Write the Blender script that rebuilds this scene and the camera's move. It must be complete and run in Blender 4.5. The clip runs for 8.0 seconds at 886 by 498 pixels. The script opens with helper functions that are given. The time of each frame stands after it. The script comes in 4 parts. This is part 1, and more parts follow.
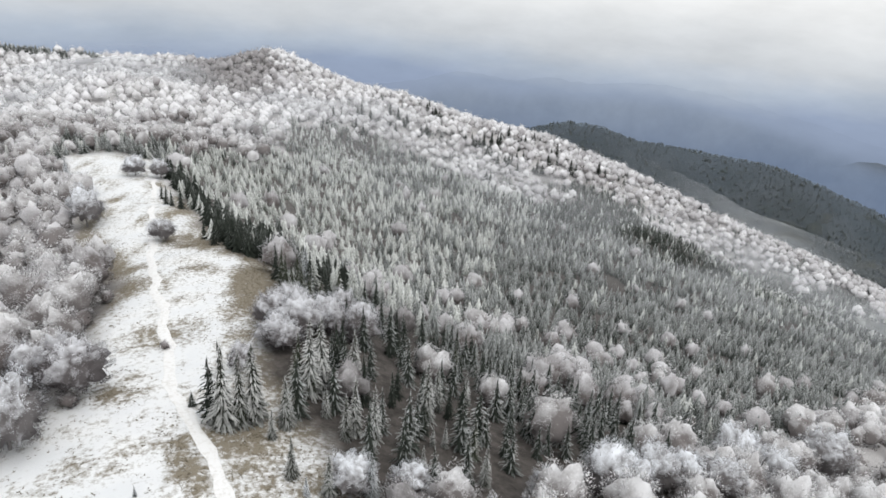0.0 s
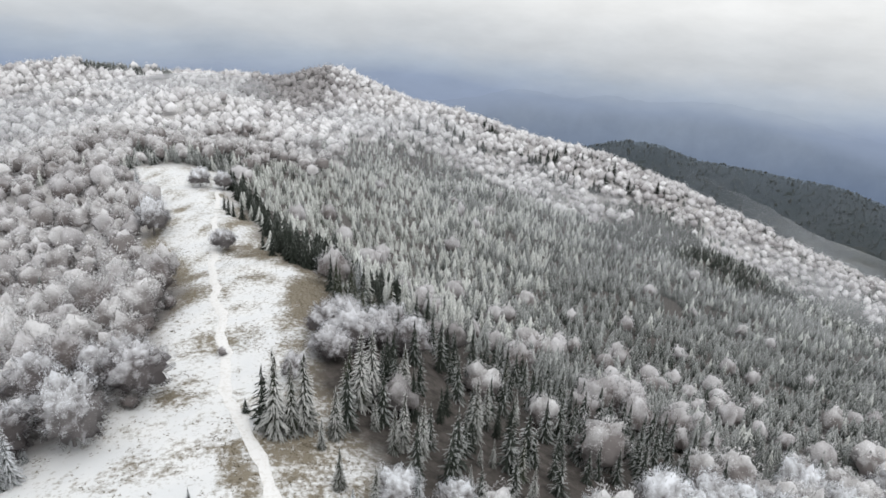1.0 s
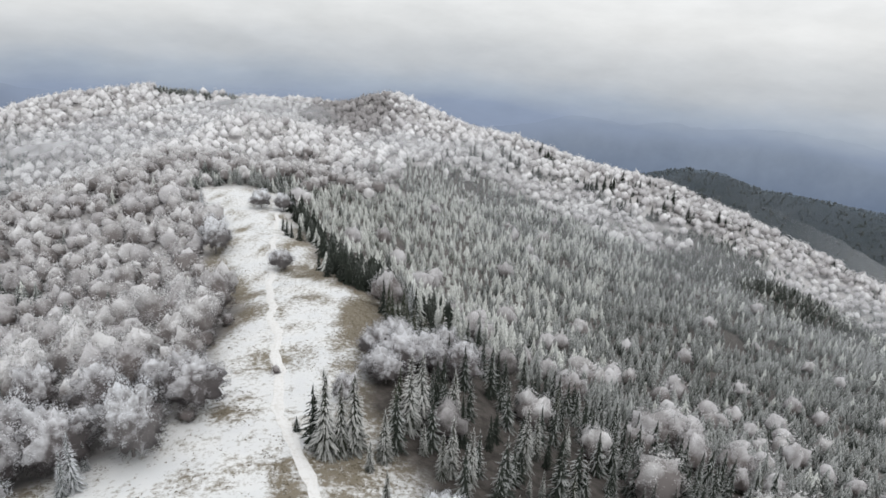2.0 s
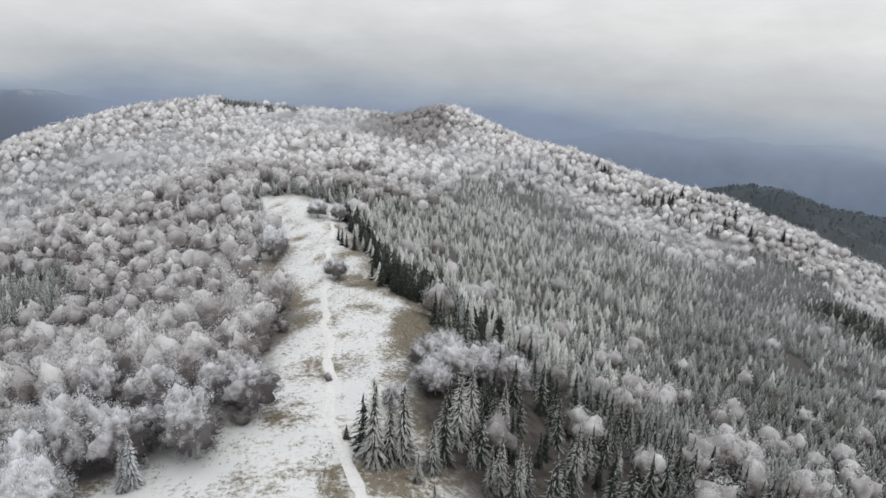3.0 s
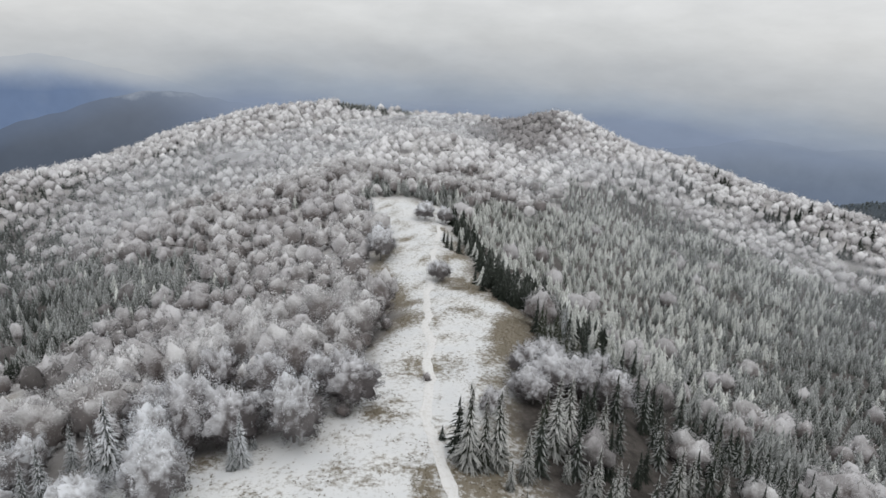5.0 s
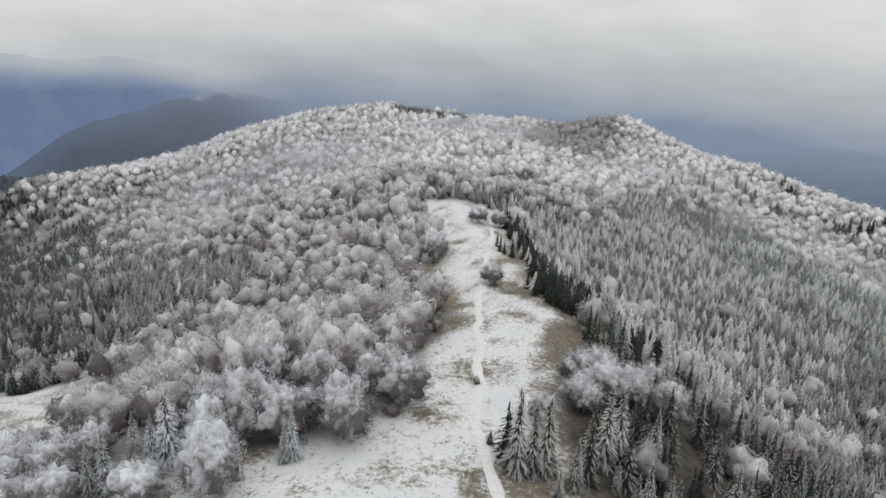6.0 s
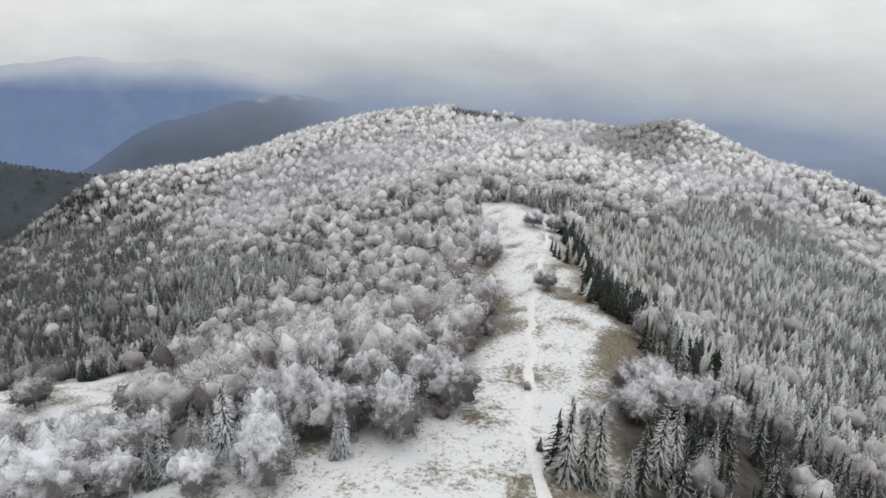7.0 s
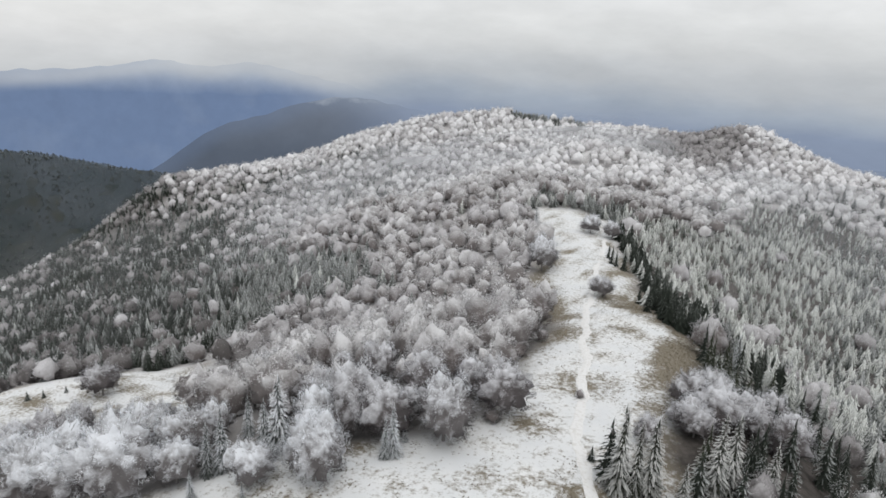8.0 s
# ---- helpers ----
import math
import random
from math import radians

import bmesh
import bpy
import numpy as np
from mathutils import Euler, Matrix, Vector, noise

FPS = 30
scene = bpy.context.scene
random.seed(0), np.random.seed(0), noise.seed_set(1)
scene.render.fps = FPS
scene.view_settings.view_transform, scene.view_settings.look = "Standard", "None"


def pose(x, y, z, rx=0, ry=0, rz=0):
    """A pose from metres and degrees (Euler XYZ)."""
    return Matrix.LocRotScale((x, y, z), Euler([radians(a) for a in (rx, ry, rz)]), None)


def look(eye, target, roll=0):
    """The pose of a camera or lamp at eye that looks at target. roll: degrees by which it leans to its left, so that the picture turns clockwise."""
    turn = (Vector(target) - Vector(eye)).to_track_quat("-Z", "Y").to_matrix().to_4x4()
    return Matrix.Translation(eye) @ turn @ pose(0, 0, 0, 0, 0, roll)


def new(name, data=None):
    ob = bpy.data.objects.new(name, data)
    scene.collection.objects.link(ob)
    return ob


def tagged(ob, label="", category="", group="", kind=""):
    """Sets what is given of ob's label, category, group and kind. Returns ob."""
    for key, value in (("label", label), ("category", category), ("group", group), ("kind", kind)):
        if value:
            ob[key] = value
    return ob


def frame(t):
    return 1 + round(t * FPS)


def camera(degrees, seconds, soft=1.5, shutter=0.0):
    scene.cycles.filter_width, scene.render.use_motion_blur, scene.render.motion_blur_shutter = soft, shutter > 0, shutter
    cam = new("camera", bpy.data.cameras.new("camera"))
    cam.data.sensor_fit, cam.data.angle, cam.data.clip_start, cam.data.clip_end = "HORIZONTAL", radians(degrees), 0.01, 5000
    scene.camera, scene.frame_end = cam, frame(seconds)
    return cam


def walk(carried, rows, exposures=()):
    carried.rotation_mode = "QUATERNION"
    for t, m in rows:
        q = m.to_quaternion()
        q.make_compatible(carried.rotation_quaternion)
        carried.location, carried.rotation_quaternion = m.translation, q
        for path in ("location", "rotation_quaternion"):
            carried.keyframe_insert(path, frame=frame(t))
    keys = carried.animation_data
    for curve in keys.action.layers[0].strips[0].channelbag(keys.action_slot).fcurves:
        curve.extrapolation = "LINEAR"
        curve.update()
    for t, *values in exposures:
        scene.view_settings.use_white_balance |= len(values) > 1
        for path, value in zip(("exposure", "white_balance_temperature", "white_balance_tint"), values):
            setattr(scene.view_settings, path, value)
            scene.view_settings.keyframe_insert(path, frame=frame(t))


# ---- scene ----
# ---------------------------------------------------------------- camera: a drone hovering over the ridge, turning left
EYE = 70.0
cam = camera(68.8, 8.0, soft=1.6)
TURN = [(0.0, -20.01, -20.79, 3.62), (0.5, -17.52, -20.61, 3.56), (1.0, -14.93, -19.65, 3.44), (1.5, -12.37, -18.59, 3.31),
        (3.0, -4.90, -16.90, 2.99), (3.5, -2.50, -16.91, 2.95), (4.0, -0.10, -16.93, 2.91), (4.5, 2.31, -16.94, 2.92),
        (6.0, 9.63, -16.92, 3.00), (6.5, 12.11, -16.91, 2.98), (7.0, 14.61, -16.91, 2.98), (7.5, 17.14, -16.90, 2.96),
        (8.0, 19.67, -16.88, 2.99)]
EXPOSURE = [(0.0, 0.24), (0.5, 0.18), (1.0, 0.15), (1.5, 0.11), (3.0, -0.10), (3.5, -0.14), (4.0, -0.14), (4.5, -0.18), (6.0, -0.24), (6.5, -0.26), (7.0, -0.07), (7.5, -0.07), (8.0, -0.09)]
walk(cam, [(t, pose(0, 0, EYE, 0, 0, yaw) @ pose(0, 0, 0, 90 + pitch) @ pose(0, 0, 0, 0, 0, lean)) for t, yaw, pitch, lean in TURN], EXPOSURE)

# ---------------------------------------------------------------- light: overcast winter sky
SUN_EL, SUN_AZ = 58.0, 150.0
world = bpy.data.worlds.new("overcast_sky")
scene.world = world
world.use_nodes = True


class Nodes:
    """Short hand for a node tree."""

    def __init__(self, tree):
        self.tree = tree
        tree.nodes.clear()

    def add(self, kind, inputs=None, **props):
        n = self.tree.nodes.new(kind)
        for k, v in props.items():
            setattr(n, k, v)
        for k, v in (inputs or {}).items():
            if isinstance(v, bpy.types.NodeSocket):
                self.tree.links.new(v, n.inputs[k])
            else:
                n.inputs[k].default_value = v
        return n

    def ramp(self, fac, stops, interpolation="LINEAR"):
        n = self.add("ShaderNodeValToRGB", {"Fac": fac})
        n.color_ramp.interpolation = interpolation
        els = n.color_ramp.elements
        while len(els) < len(stops):
            els.new(0.5)
        for e, (p, c) in zip(els, stops):
            e.position, e.color = p, (c, c, c, 1) if isinstance(c, (int, float)) else (*c, 1)
        return n.outputs["Color"]

    def mix(self, fac, a, b, blend="MIX"):
        n = self.add("ShaderNodeMix", data_type="RGBA", blend_type=blend)
        for i, v in ((0, fac), (6, a), (7, b)):
            if isinstance(v, bpy.types.NodeSocket):
                self.tree.links.new(v, n.inputs[i])
            else:
                n.inputs[i].default_value = (*v, 1) if isinstance(v, tuple) else v
        return n.outputs[2]

    def noise(self, vec, scale, detail=4.0, rough=0.55):
        n = self.add("ShaderNodeTexNoise", {"Scale": scale, "Detail": detail, "Roughness": rough})
        if vec is not None:
            self.tree.links.new(vec, n.inputs["Vector"])
        return n.outputs["Fac"]


def lin(r, g, b):
    """A colour of 0 to 255 as linear light."""
    return tuple((c / 255 / 12.92) if c <= 10 else ((c / 255 + 0.055) / 1.055) ** 2.4 for c in (r, g, b))


w = Nodes(world.node_tree)
sky = w.add("ShaderNodeTexSky", sky_type="NISHITA", sun_disc=False, sun_elevation=radians(SUN_EL), sun_rotation=radians(SUN_AZ))
where = w.add("ShaderNodeTexCoord").outputs["Generated"]
flat = w.add("ShaderNodeMapping", {"Vector": where, "Scale": (1.0, 1.0, 3.0)}).outputs["Vector"]
height = w.add("ShaderNodeSeparateXYZ", {"Vector": where}).outputs["Z"]
billow = w.noise(flat, 3.2, 6.0, 0.6)
lifted = w.add("ShaderNodeMath", {0: billow, 1: -0.5}, operation="ADD").outputs[0]
lifted = w.add("ShaderNodeMath", {0: lifted, 1: 0.07, 2: height}, operation="MULTIPLY_ADD").outputs[0]
east = w.add("ShaderNodeMapRange", {"Value": w.add("ShaderNodeSeparateXYZ", {"Vector": where}).outputs["X"], "From Min": 0.2, "From Max": 0.75, "To Max": 0.03}).outputs["Result"]
west = w.add("ShaderNodeMapRange", {"Value": w.add("ShaderNodeSeparateXYZ", {"Vector": where}).outputs["X"], "From Min": -0.40, "From Max": -0.75, "To Max": 0.05}).outputs["Result"]
lifted = w.add("ShaderNodeMath", {0: lifted, 1: east}, operation="ADD").outputs[0]
lifted = w.add("ShaderNodeMath", {0: lifted, 1: west}, operation="ADD").outputs[0]
level = w.add("ShaderNodeMapRange", {"Value": lifted, "From Min": -0.20, "From Max": 0.20}).outputs["Result"]
deck = w.ramp(level, [(0.0, lin(128, 142, 168)), (0.28, lin(146, 160, 184)), (0.35, lin(170, 181, 196)), (0.43, lin(195, 200, 206)), (0.53, lin(214, 217, 220)),
                      (0.66, lin(236, 237, 238)), (0.85, lin(244, 244, 244)), (1.0, lin(238, 240, 241))])
mott = w.noise(flat, 7.0, 5.0, 0.6)
mott = w.ramp(mott, [(0.3, 0.90), (0.7, 1.05)])
deck = w.mix(1.0, deck, mott, "MULTIPLY")
zenith = w.ramp(height, [(0.16, 1.0), (0.85, 1.45)])
deck = w.mix(1.0, deck, zenith, "MULTIPLY")
clear = w.mix(1.0, sky.outputs["Color"], (0.1, 0.1, 0.1), "MULTIPLY")
cloudy = w.mix(0.92, clear, deck)
back = w.add("ShaderNodeBackground", {"Color": cloudy, "Strength": 1.0})
w.add("ShaderNodeOutputWorld", {"Surface": back.outputs[0]})

sun = new("sun", bpy.data.lights.new("sun", "SUN"))
sun.data.energy, sun.data.angle, sun.data.color = 0.9, radians(30), (1.0, 0.97, 0.93)
sun.matrix_world = look((0, 0, 0), (-math.sin(radians(SUN_AZ)) * math.cos(radians(SUN_EL)), -math.cos(radians(SUN_AZ)) * math.cos(radians(SUN_EL)), -math.sin(radians(SUN_EL))))


# ---------------------------------------------------------------- materials
def material(name):
    m = bpy.data.materials.new(name)
    m.use_nodes = True
    return m, Nodes(m.node_tree)


def finish(n, colour, rough=0.9, bump=None, strength=0.3, distance=0.1, leafy=0.0):
    ins = {"Base Color": colour, "Roughness": rough, "Specular IOR Level": 0.2}
    if bump is not None:
        ins["Normal"] = n.add("ShaderNodeBump", {"Height": bump, "Strength": strength, "Distance": distance}).outputs[0]
    shader = n.add("ShaderNodeBsdfPrincipled", ins).outputs[0]
    if leafy:
        t = n.add("ShaderNodeBsdfTranslucent", {"Color": colour}).outputs[0]
        shader = n.add("ShaderNodeMixShader", {0: leafy, 1: shader, 2: t}).outputs[0]
    n.add("ShaderNodeOutputMaterial", {"Surface": shader})


def object_coords(n):
    return n.add("ShaderNodeTexCoord").outputs["Object"]


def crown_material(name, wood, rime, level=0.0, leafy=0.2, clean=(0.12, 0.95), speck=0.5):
    """Twigs or needles: bare within, white with rime towards their ends, with shade painted into that blend; more and
    less from place to place.
    """
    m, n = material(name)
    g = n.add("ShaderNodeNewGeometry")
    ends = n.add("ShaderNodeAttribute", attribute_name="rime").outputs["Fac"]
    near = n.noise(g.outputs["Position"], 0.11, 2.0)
    # Broad patches of tone imitate uneven shading over the slopes.
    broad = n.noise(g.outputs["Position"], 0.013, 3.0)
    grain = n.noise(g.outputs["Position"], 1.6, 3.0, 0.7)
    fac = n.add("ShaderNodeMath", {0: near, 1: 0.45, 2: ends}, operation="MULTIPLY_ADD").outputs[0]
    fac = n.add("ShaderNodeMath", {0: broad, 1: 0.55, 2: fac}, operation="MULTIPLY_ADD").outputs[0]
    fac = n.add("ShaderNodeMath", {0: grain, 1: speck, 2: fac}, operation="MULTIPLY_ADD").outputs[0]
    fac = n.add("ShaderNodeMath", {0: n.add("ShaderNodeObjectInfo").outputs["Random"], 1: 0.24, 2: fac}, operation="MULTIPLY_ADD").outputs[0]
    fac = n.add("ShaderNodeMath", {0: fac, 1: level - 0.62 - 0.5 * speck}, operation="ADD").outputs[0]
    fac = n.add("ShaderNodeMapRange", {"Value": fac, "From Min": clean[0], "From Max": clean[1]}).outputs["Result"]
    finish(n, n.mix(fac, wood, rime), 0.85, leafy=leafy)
    return m


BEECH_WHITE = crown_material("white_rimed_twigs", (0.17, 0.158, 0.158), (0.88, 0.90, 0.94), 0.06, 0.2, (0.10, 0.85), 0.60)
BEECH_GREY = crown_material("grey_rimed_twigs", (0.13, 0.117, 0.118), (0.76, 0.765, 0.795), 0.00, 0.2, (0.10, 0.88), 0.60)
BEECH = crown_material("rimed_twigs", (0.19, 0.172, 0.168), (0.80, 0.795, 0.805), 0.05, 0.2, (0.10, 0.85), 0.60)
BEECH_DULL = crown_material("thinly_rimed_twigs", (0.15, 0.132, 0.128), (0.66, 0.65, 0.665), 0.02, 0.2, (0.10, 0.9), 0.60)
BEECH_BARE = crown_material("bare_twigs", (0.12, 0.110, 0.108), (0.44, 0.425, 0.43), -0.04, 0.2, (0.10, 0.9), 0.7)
NEEDLE_WHITE = crown_material("white_rimed_needles", (0.08, 0.09, 0.085), (0.80, 0.82, 0.85), 0.15)
NEEDLE_THICK = crown_material("thickly_rimed_needles", (0.050, 0.059, 0.041), (0.83, 0.845, 0.82), 0.14, 0.2, (0.15, 0.85))
NEEDLE = crown_material("rimed_needles", (0.038, 0.044, 0.029), (0.60, 0.605, 0.575), -0.04)
NEEDLE_TALL = crown_material("hanging_rimed_needles", (0.038, 0.042, 0.031), (0.70, 0.705, 0.69), 0.06)
NEEDLE_DUSK = crown_material("dusky_needles", (0.034, 0.041, 0.033), (0.54, 0.555, 0.55), 0.03, 0.2, (0.15, 0.9))
NEEDLE_DARK = crown_material("bare_and_shaded_needles", (0.026, 0.032, 0.025), (0.28, 0.29, 0.28), -0.25)
DARK_WOOD = crown_material("dark_distant_needles", (0.022, 0.028, 0.024), (0.10, 0.105, 0.10), 0.0)
DRYGRASS = crown_material("dry_grass", (0.12, 0.10, 0.07), (0.30, 0.26, 0.195), 0.3)
bark_m, n = material("beech_bark")
c = object_coords(n)
finish(n, n.mix(n.noise(c, 2.0), (0.10, 0.085, 0.075), (0.34, 0.33, 0.33)), 0.9, n.noise(c, 9.0), 0.5)
BARK = bark_m


GROUND, n = material("ridge_ground")
c = object_coords(n)
cover = n.add("ShaderNodeAttribute", attribute_name="open_ground").outputs["Fac"]
dry = n.add("ShaderNodeAttribute", attribute_name="dry_grass").outputs["Fac"]
cold = n.add("ShaderNodeAttribute", attribute_name="rime_level").outputs["Fac"]
tuft = n.noise(c, 0.9, 6.0, 0.7)
patch = n.noise(c, 0.085, 5.0, 0.6)
fine = n.noise(c, 3.5, 4.0, 0.7)
snow = n.mix(n.ramp(patch, [(0.35, 0.0), (0.7, 1.0)]), (0.62, 0.63, 0.64), (0.71, 0.71, 0.705))
grass = n.mix(fine, (0.10, 0.085, 0.062), (0.29, 0.255, 0.20))
s = n.add("ShaderNodeMath", {0: tuft, 1: 1.1, 2: n.add("ShaderNodeMath", {0: patch, 1: 0.6}, operation="MULTIPLY").outputs[0]}, operation="MULTIPLY_ADD").outputs[0]
s = n.add("ShaderNodeMath", {0: fine, 1: 0.35, 2: s}, operation="MULTIPLY_ADD").outputs[0]
s = n.add("ShaderNodeMath", {0: dry, 1: 0.32, 2: s}, operation="MULTIPLY_ADD").outputs[0]
bare = n.add("ShaderNodeMapRange", {"Value": s, "From Min": 1.07, "From Max": 1.33}).outputs["Result"]
meadow = n.mix(bare, snow, grass)
litter = n.mix(n.ramp(n.noise(c, 0.4, 5.0, 0.7), [(0.3, 0.0), (0.7, 1.0)]), (0.030, 0.027, 0.024), (0.10, 0.088, 0.081))
wood = n.mix(n.ramp(n.noise(c, 0.012, 6.0, 0.65), [(0.35, 0.0), (0.65, 1.0)]), (0.020, 0.026, 0.022), (0.060, 0.062, 0.058))
litter = n.mix(n.add("ShaderNodeAttribute", attribute_name="dusting").outputs["Fac"], litter, n.mix(tuft, (0.36, 0.34, 0.335), (0.68, 0.67, 0.67)))
litter = n.mix(cold, wood, litter)
finish(n, n.mix(cover, litter, meadow), 0.95, n.add("ShaderNodeMath", {0: tuft, 1: fine}, operation="ADD").outputs[0], 0.5, 0.25)

TRACK, n = material("snowy_track")
c = object_coords(n)
finish(n, n.mix(n.ramp(n.noise(c, 1.2, 5.0, 0.7), [(0.48, 0.0), (0.78, 1.0)]), (0.685, 0.68, 0.675), (0.50, 0.475, 0.44)), 0.9, n.noise(c, 5.0), 0.4, 0.1)

# ---------------------------------------------------------------- relief: heights of the ridge set to fit the camera's view (bearing, metres out, height)
CREST = [(0, 0, 0), (180, 250, 4), (-2, 85, 0), (-5, 131, -1), (-6, 190, -7), (-6, 271, -14), (-5, 366, -20), (-6, 500, -31), (-7, 690, -22), (-5, 830, -35),
         (-15.3, 1000, -17), (-12, 990, -20), (-8, 980, -24), (-3, 940, -24), (0.5, 930, -24), (5.2, 900, -7), (7.5, 900, -20), (10.3, 900, -40), (15, 900, -54), (21, 880, -76), (25, 860, -84),
         (30, 850, -98), (33.5, 830, -112), (37, 790, -128), (-22, 1000, -40), (-27, 1000, -62),
         (-31.4, 950, -83), (-36.6, 900, -94), (-41, 860, -97), (-43.5, 850, -101)]
EAST_FLANK = [(3, 200, -10), (8, 150, -5), (20, 150, -22), (20, 205, -42), (14, 320, -62), (20, 320, -68), (20, 500, -87), (18, 700, -92), (40, 150, -36), (40, 300, -95), (62, 150, -50),
              (54, 300, -88), (62, 300, -92), (31, 640, -124), (26, 600, -108), (39.5, 615, -122), (42, 571, -130), (44.5, 525, -137), (41, 760, -176), (45, 700, -184), (42, 930, -176),
              (46, 900, -188), (50.5, 850, -196), (56, 800, -215), (62, 620, -200), (52, 560, -150), (120, 300, -100)]
WEST_FLANK = [(-20, 130, -5), (-20, 250, -36), (-25, 470, -44), (-25, 620, -80), (-38, 125, -7), (-46, 118, -10), (-62, 120, -22), (-40, 190, -38), (-52, 205, -56), (-52, 275, -62), (-60, 215, -62), (-61, 280, -69),
         (-44, 250, -62), (-42, 350, -92), (-54, 345, -110), (-46, 500, -130), (-42, 700, -132), (-48, 800, -180), (-52, 720, -176), (-57, 600, -186), (-66, 420, -150), (-63, 620, -215)]
BEYOND = [(-120, 300, -100), (180, 800, -30), (-10, 1350, -230), (12, 1300, -230), (-25, 1300, -280), (-40, 1300, -330), (40, 1250, -330), (0, 1700, -380), (28, 1500, -330), (45, 1150, -310), (50, 1250, -330), (60, 1250, -340), (55, 1100, -300), (-60, 1100, -330)]


def polar(bearing, out):
    return math.sin(radians(bearing)) * out, math.cos(radians(bearing)) * out


POSTS = np.array([(*polar(b, r), z) for b, r, z in CREST + EAST_FLANK + WEST_FLANK + BEYOND])


def kernel(d2):
    return 0.5 * d2 * np.log(d2 + 1e-9)


d2 = ((POSTS[:, None, :2] - POSTS[None, :, :2]) ** 2).sum(2) / 1e4
size = len(POSTS)
system = np.zeros((size + 3, size + 3))
system[:size, :size] = kernel(d2) + np.eye(size) * 0.02
system[:size, size], system[:size, size + 1:] = 1, POSTS[:, :2] / 100
system[size:, :size] = system[:size, size:].T
SPLINE = np.linalg.solve(system, np.concatenate([POSTS[:, 2], np.zeros(3)]))


def waves(x, y, wave, seed):
    """Smooth value noise of about that wavelength, from -1 to 1."""
    rng = np.random.RandomState(seed)
    total = np.zeros_like(x)
    for k in range(6):
        a, f, p = rng.uniform(0, 2 * math.pi), rng.uniform(0.7, 1.5) * 2 * math.pi / wave, rng.uniform(0, 6.28, 2)
        u, v = x * math.cos(a) + y * math.sin(a), -x * math.sin(a) + y * math.cos(a)
        total += np.sin(u * f + p[0]) * np.sin(v * f * 0.8 + p[1])
    return total / 2.4


def smooth(a, b, v):
    t = np.clip((v - a) / (b - a), 0, 1)
    return t * t * (3 - 2 * t)


# dark wooded spurs beyond the skyline: bearing, height of the crest 1500 m out
SPUR = [(23.0, -420), (26.5, -190), (28.9, -176), (30.4, -168), (32.8, -172), (36.2, -193), (42.0, -204), (47.2, -214), (50.8, -242), (55.5, -285), (66.8, -340), (75, -420)]
WEST_SPUR = [(-75, -150), (-62, -138), (-54.6, -154), (-51.8, -166), (-48.1, -190), (-45.7, -203), (-43.2, -215), (-39.7, -236), (-34, -300), (-28, -420)]


def relief(x, y):
    x, y = np.asarray(x, float), np.asarray(y, float)
    out = np.hypot(x, y)
    lim = np.minimum(out, 1500) / np.maximum(out, 1e-6)
    xs, ys = x * lim, y * lim
    z = SPLINE[size] + SPLINE[size + 1] * xs / 100 + SPLINE[size + 2] * ys / 100
    for (px, py, _), wgt in zip(POSTS, SPLINE[:size]):
        z = z + wgt * kernel(((xs - px) ** 2 + (ys - py) ** 2) / 1e4)
    z = np.clip(z, -420, 40)
    far = smooth(1150, 1700, out)
    z = z * (1 - far) + far * (-400 - 500 * smooth(1500, 3400, out))
    b = np.degrees(np.arctan2(x, y))
    for spur in (SPUR, WEST_SPUR):
        top = np.interp(b, [q[0] for q in spur], [q[1] for q in spur], -420, -420)
        z = z + np.maximum(top - z, 0) * np.exp(-((out - 1500) / 230) ** 2)
    z = z + waves(x, y, 55, 3) * (0.5 + 1.6 * smooth(150, 500, out)) + waves(x, y, 190, 4) * 5 * smooth(250, 600, out) * (1 - 0.5 * smooth(700, 850, out))
    return z + waves(x, y, 500, 5) * 30 * smooth(2300, 3000, out)


# the open ridge meadow: metres along the crest, then its left and right edge
MEADOW = [(20, -95, 40), (66, -90, 22), (76, -79, 18), (84, -68, 15), (91, -56, 13), (98, -47, 12), (104, -38, 10), (109, -32, 8), (114, -29, 7), (126, -27, 6), (140, -28, 7), (150, -29, 9), (161, -28, 10), (170, -26, 12), (183, -28, 14.5),
          (190, -31, 15), (201, -34, 11), (205, -36, 3), (225, -43, -3), (245, -51, -6), (263, -53, -9), (301, -56, -16), (320, -58, -21), (345, -68, -26), (370, -76, -30), (394, -80, -34)]


def meadow_edges(y):
    ys, a, b = zip(*MEADOW)
    return np.interp(y, ys, a), np.interp(y, ys, b)


def inside_meadow(x, y, soft=4.0):
    left, right = meadow_edges(y)
    wob = waves(x, y, 22, 8) * 2.0
    m = smooth(-soft, soft, x - left + wob) * smooth(-soft, soft, right - x + wob) * smooth(-10, 10, y - 15) * smooth(-8, 8, 398 - y)
    bx, by = polar(-53, 243)
    ca, sa = math.cos(radians(53)), math.sin(radians(53))
    along, across = (x - bx) * ca + (y - by) * sa, (y - by) * ca - (x - bx) * sa
    bench = smooth(1.12, 0.9, np.sqrt((along / 62) ** 2 + (across / 40) ** 2) + wob * 0.04)
    fx, fy = polar(-7, 680)
    glade = 0.7 * smooth(1.2, 0.6, np.hypot((x - fx - (y - fy) * 0.25) / 5, (y - fy) / 45))
    return np.maximum(np.maximum(m, bench), glade)


def grid_steps(reach):
    steps, v, d = [0.0], 0.0, 3.0
    while v < reach:
        d = 3.0 if v < 120 else min(d * 1.045, 220)
        v += d
        steps.append(v)
    return np.array(steps)


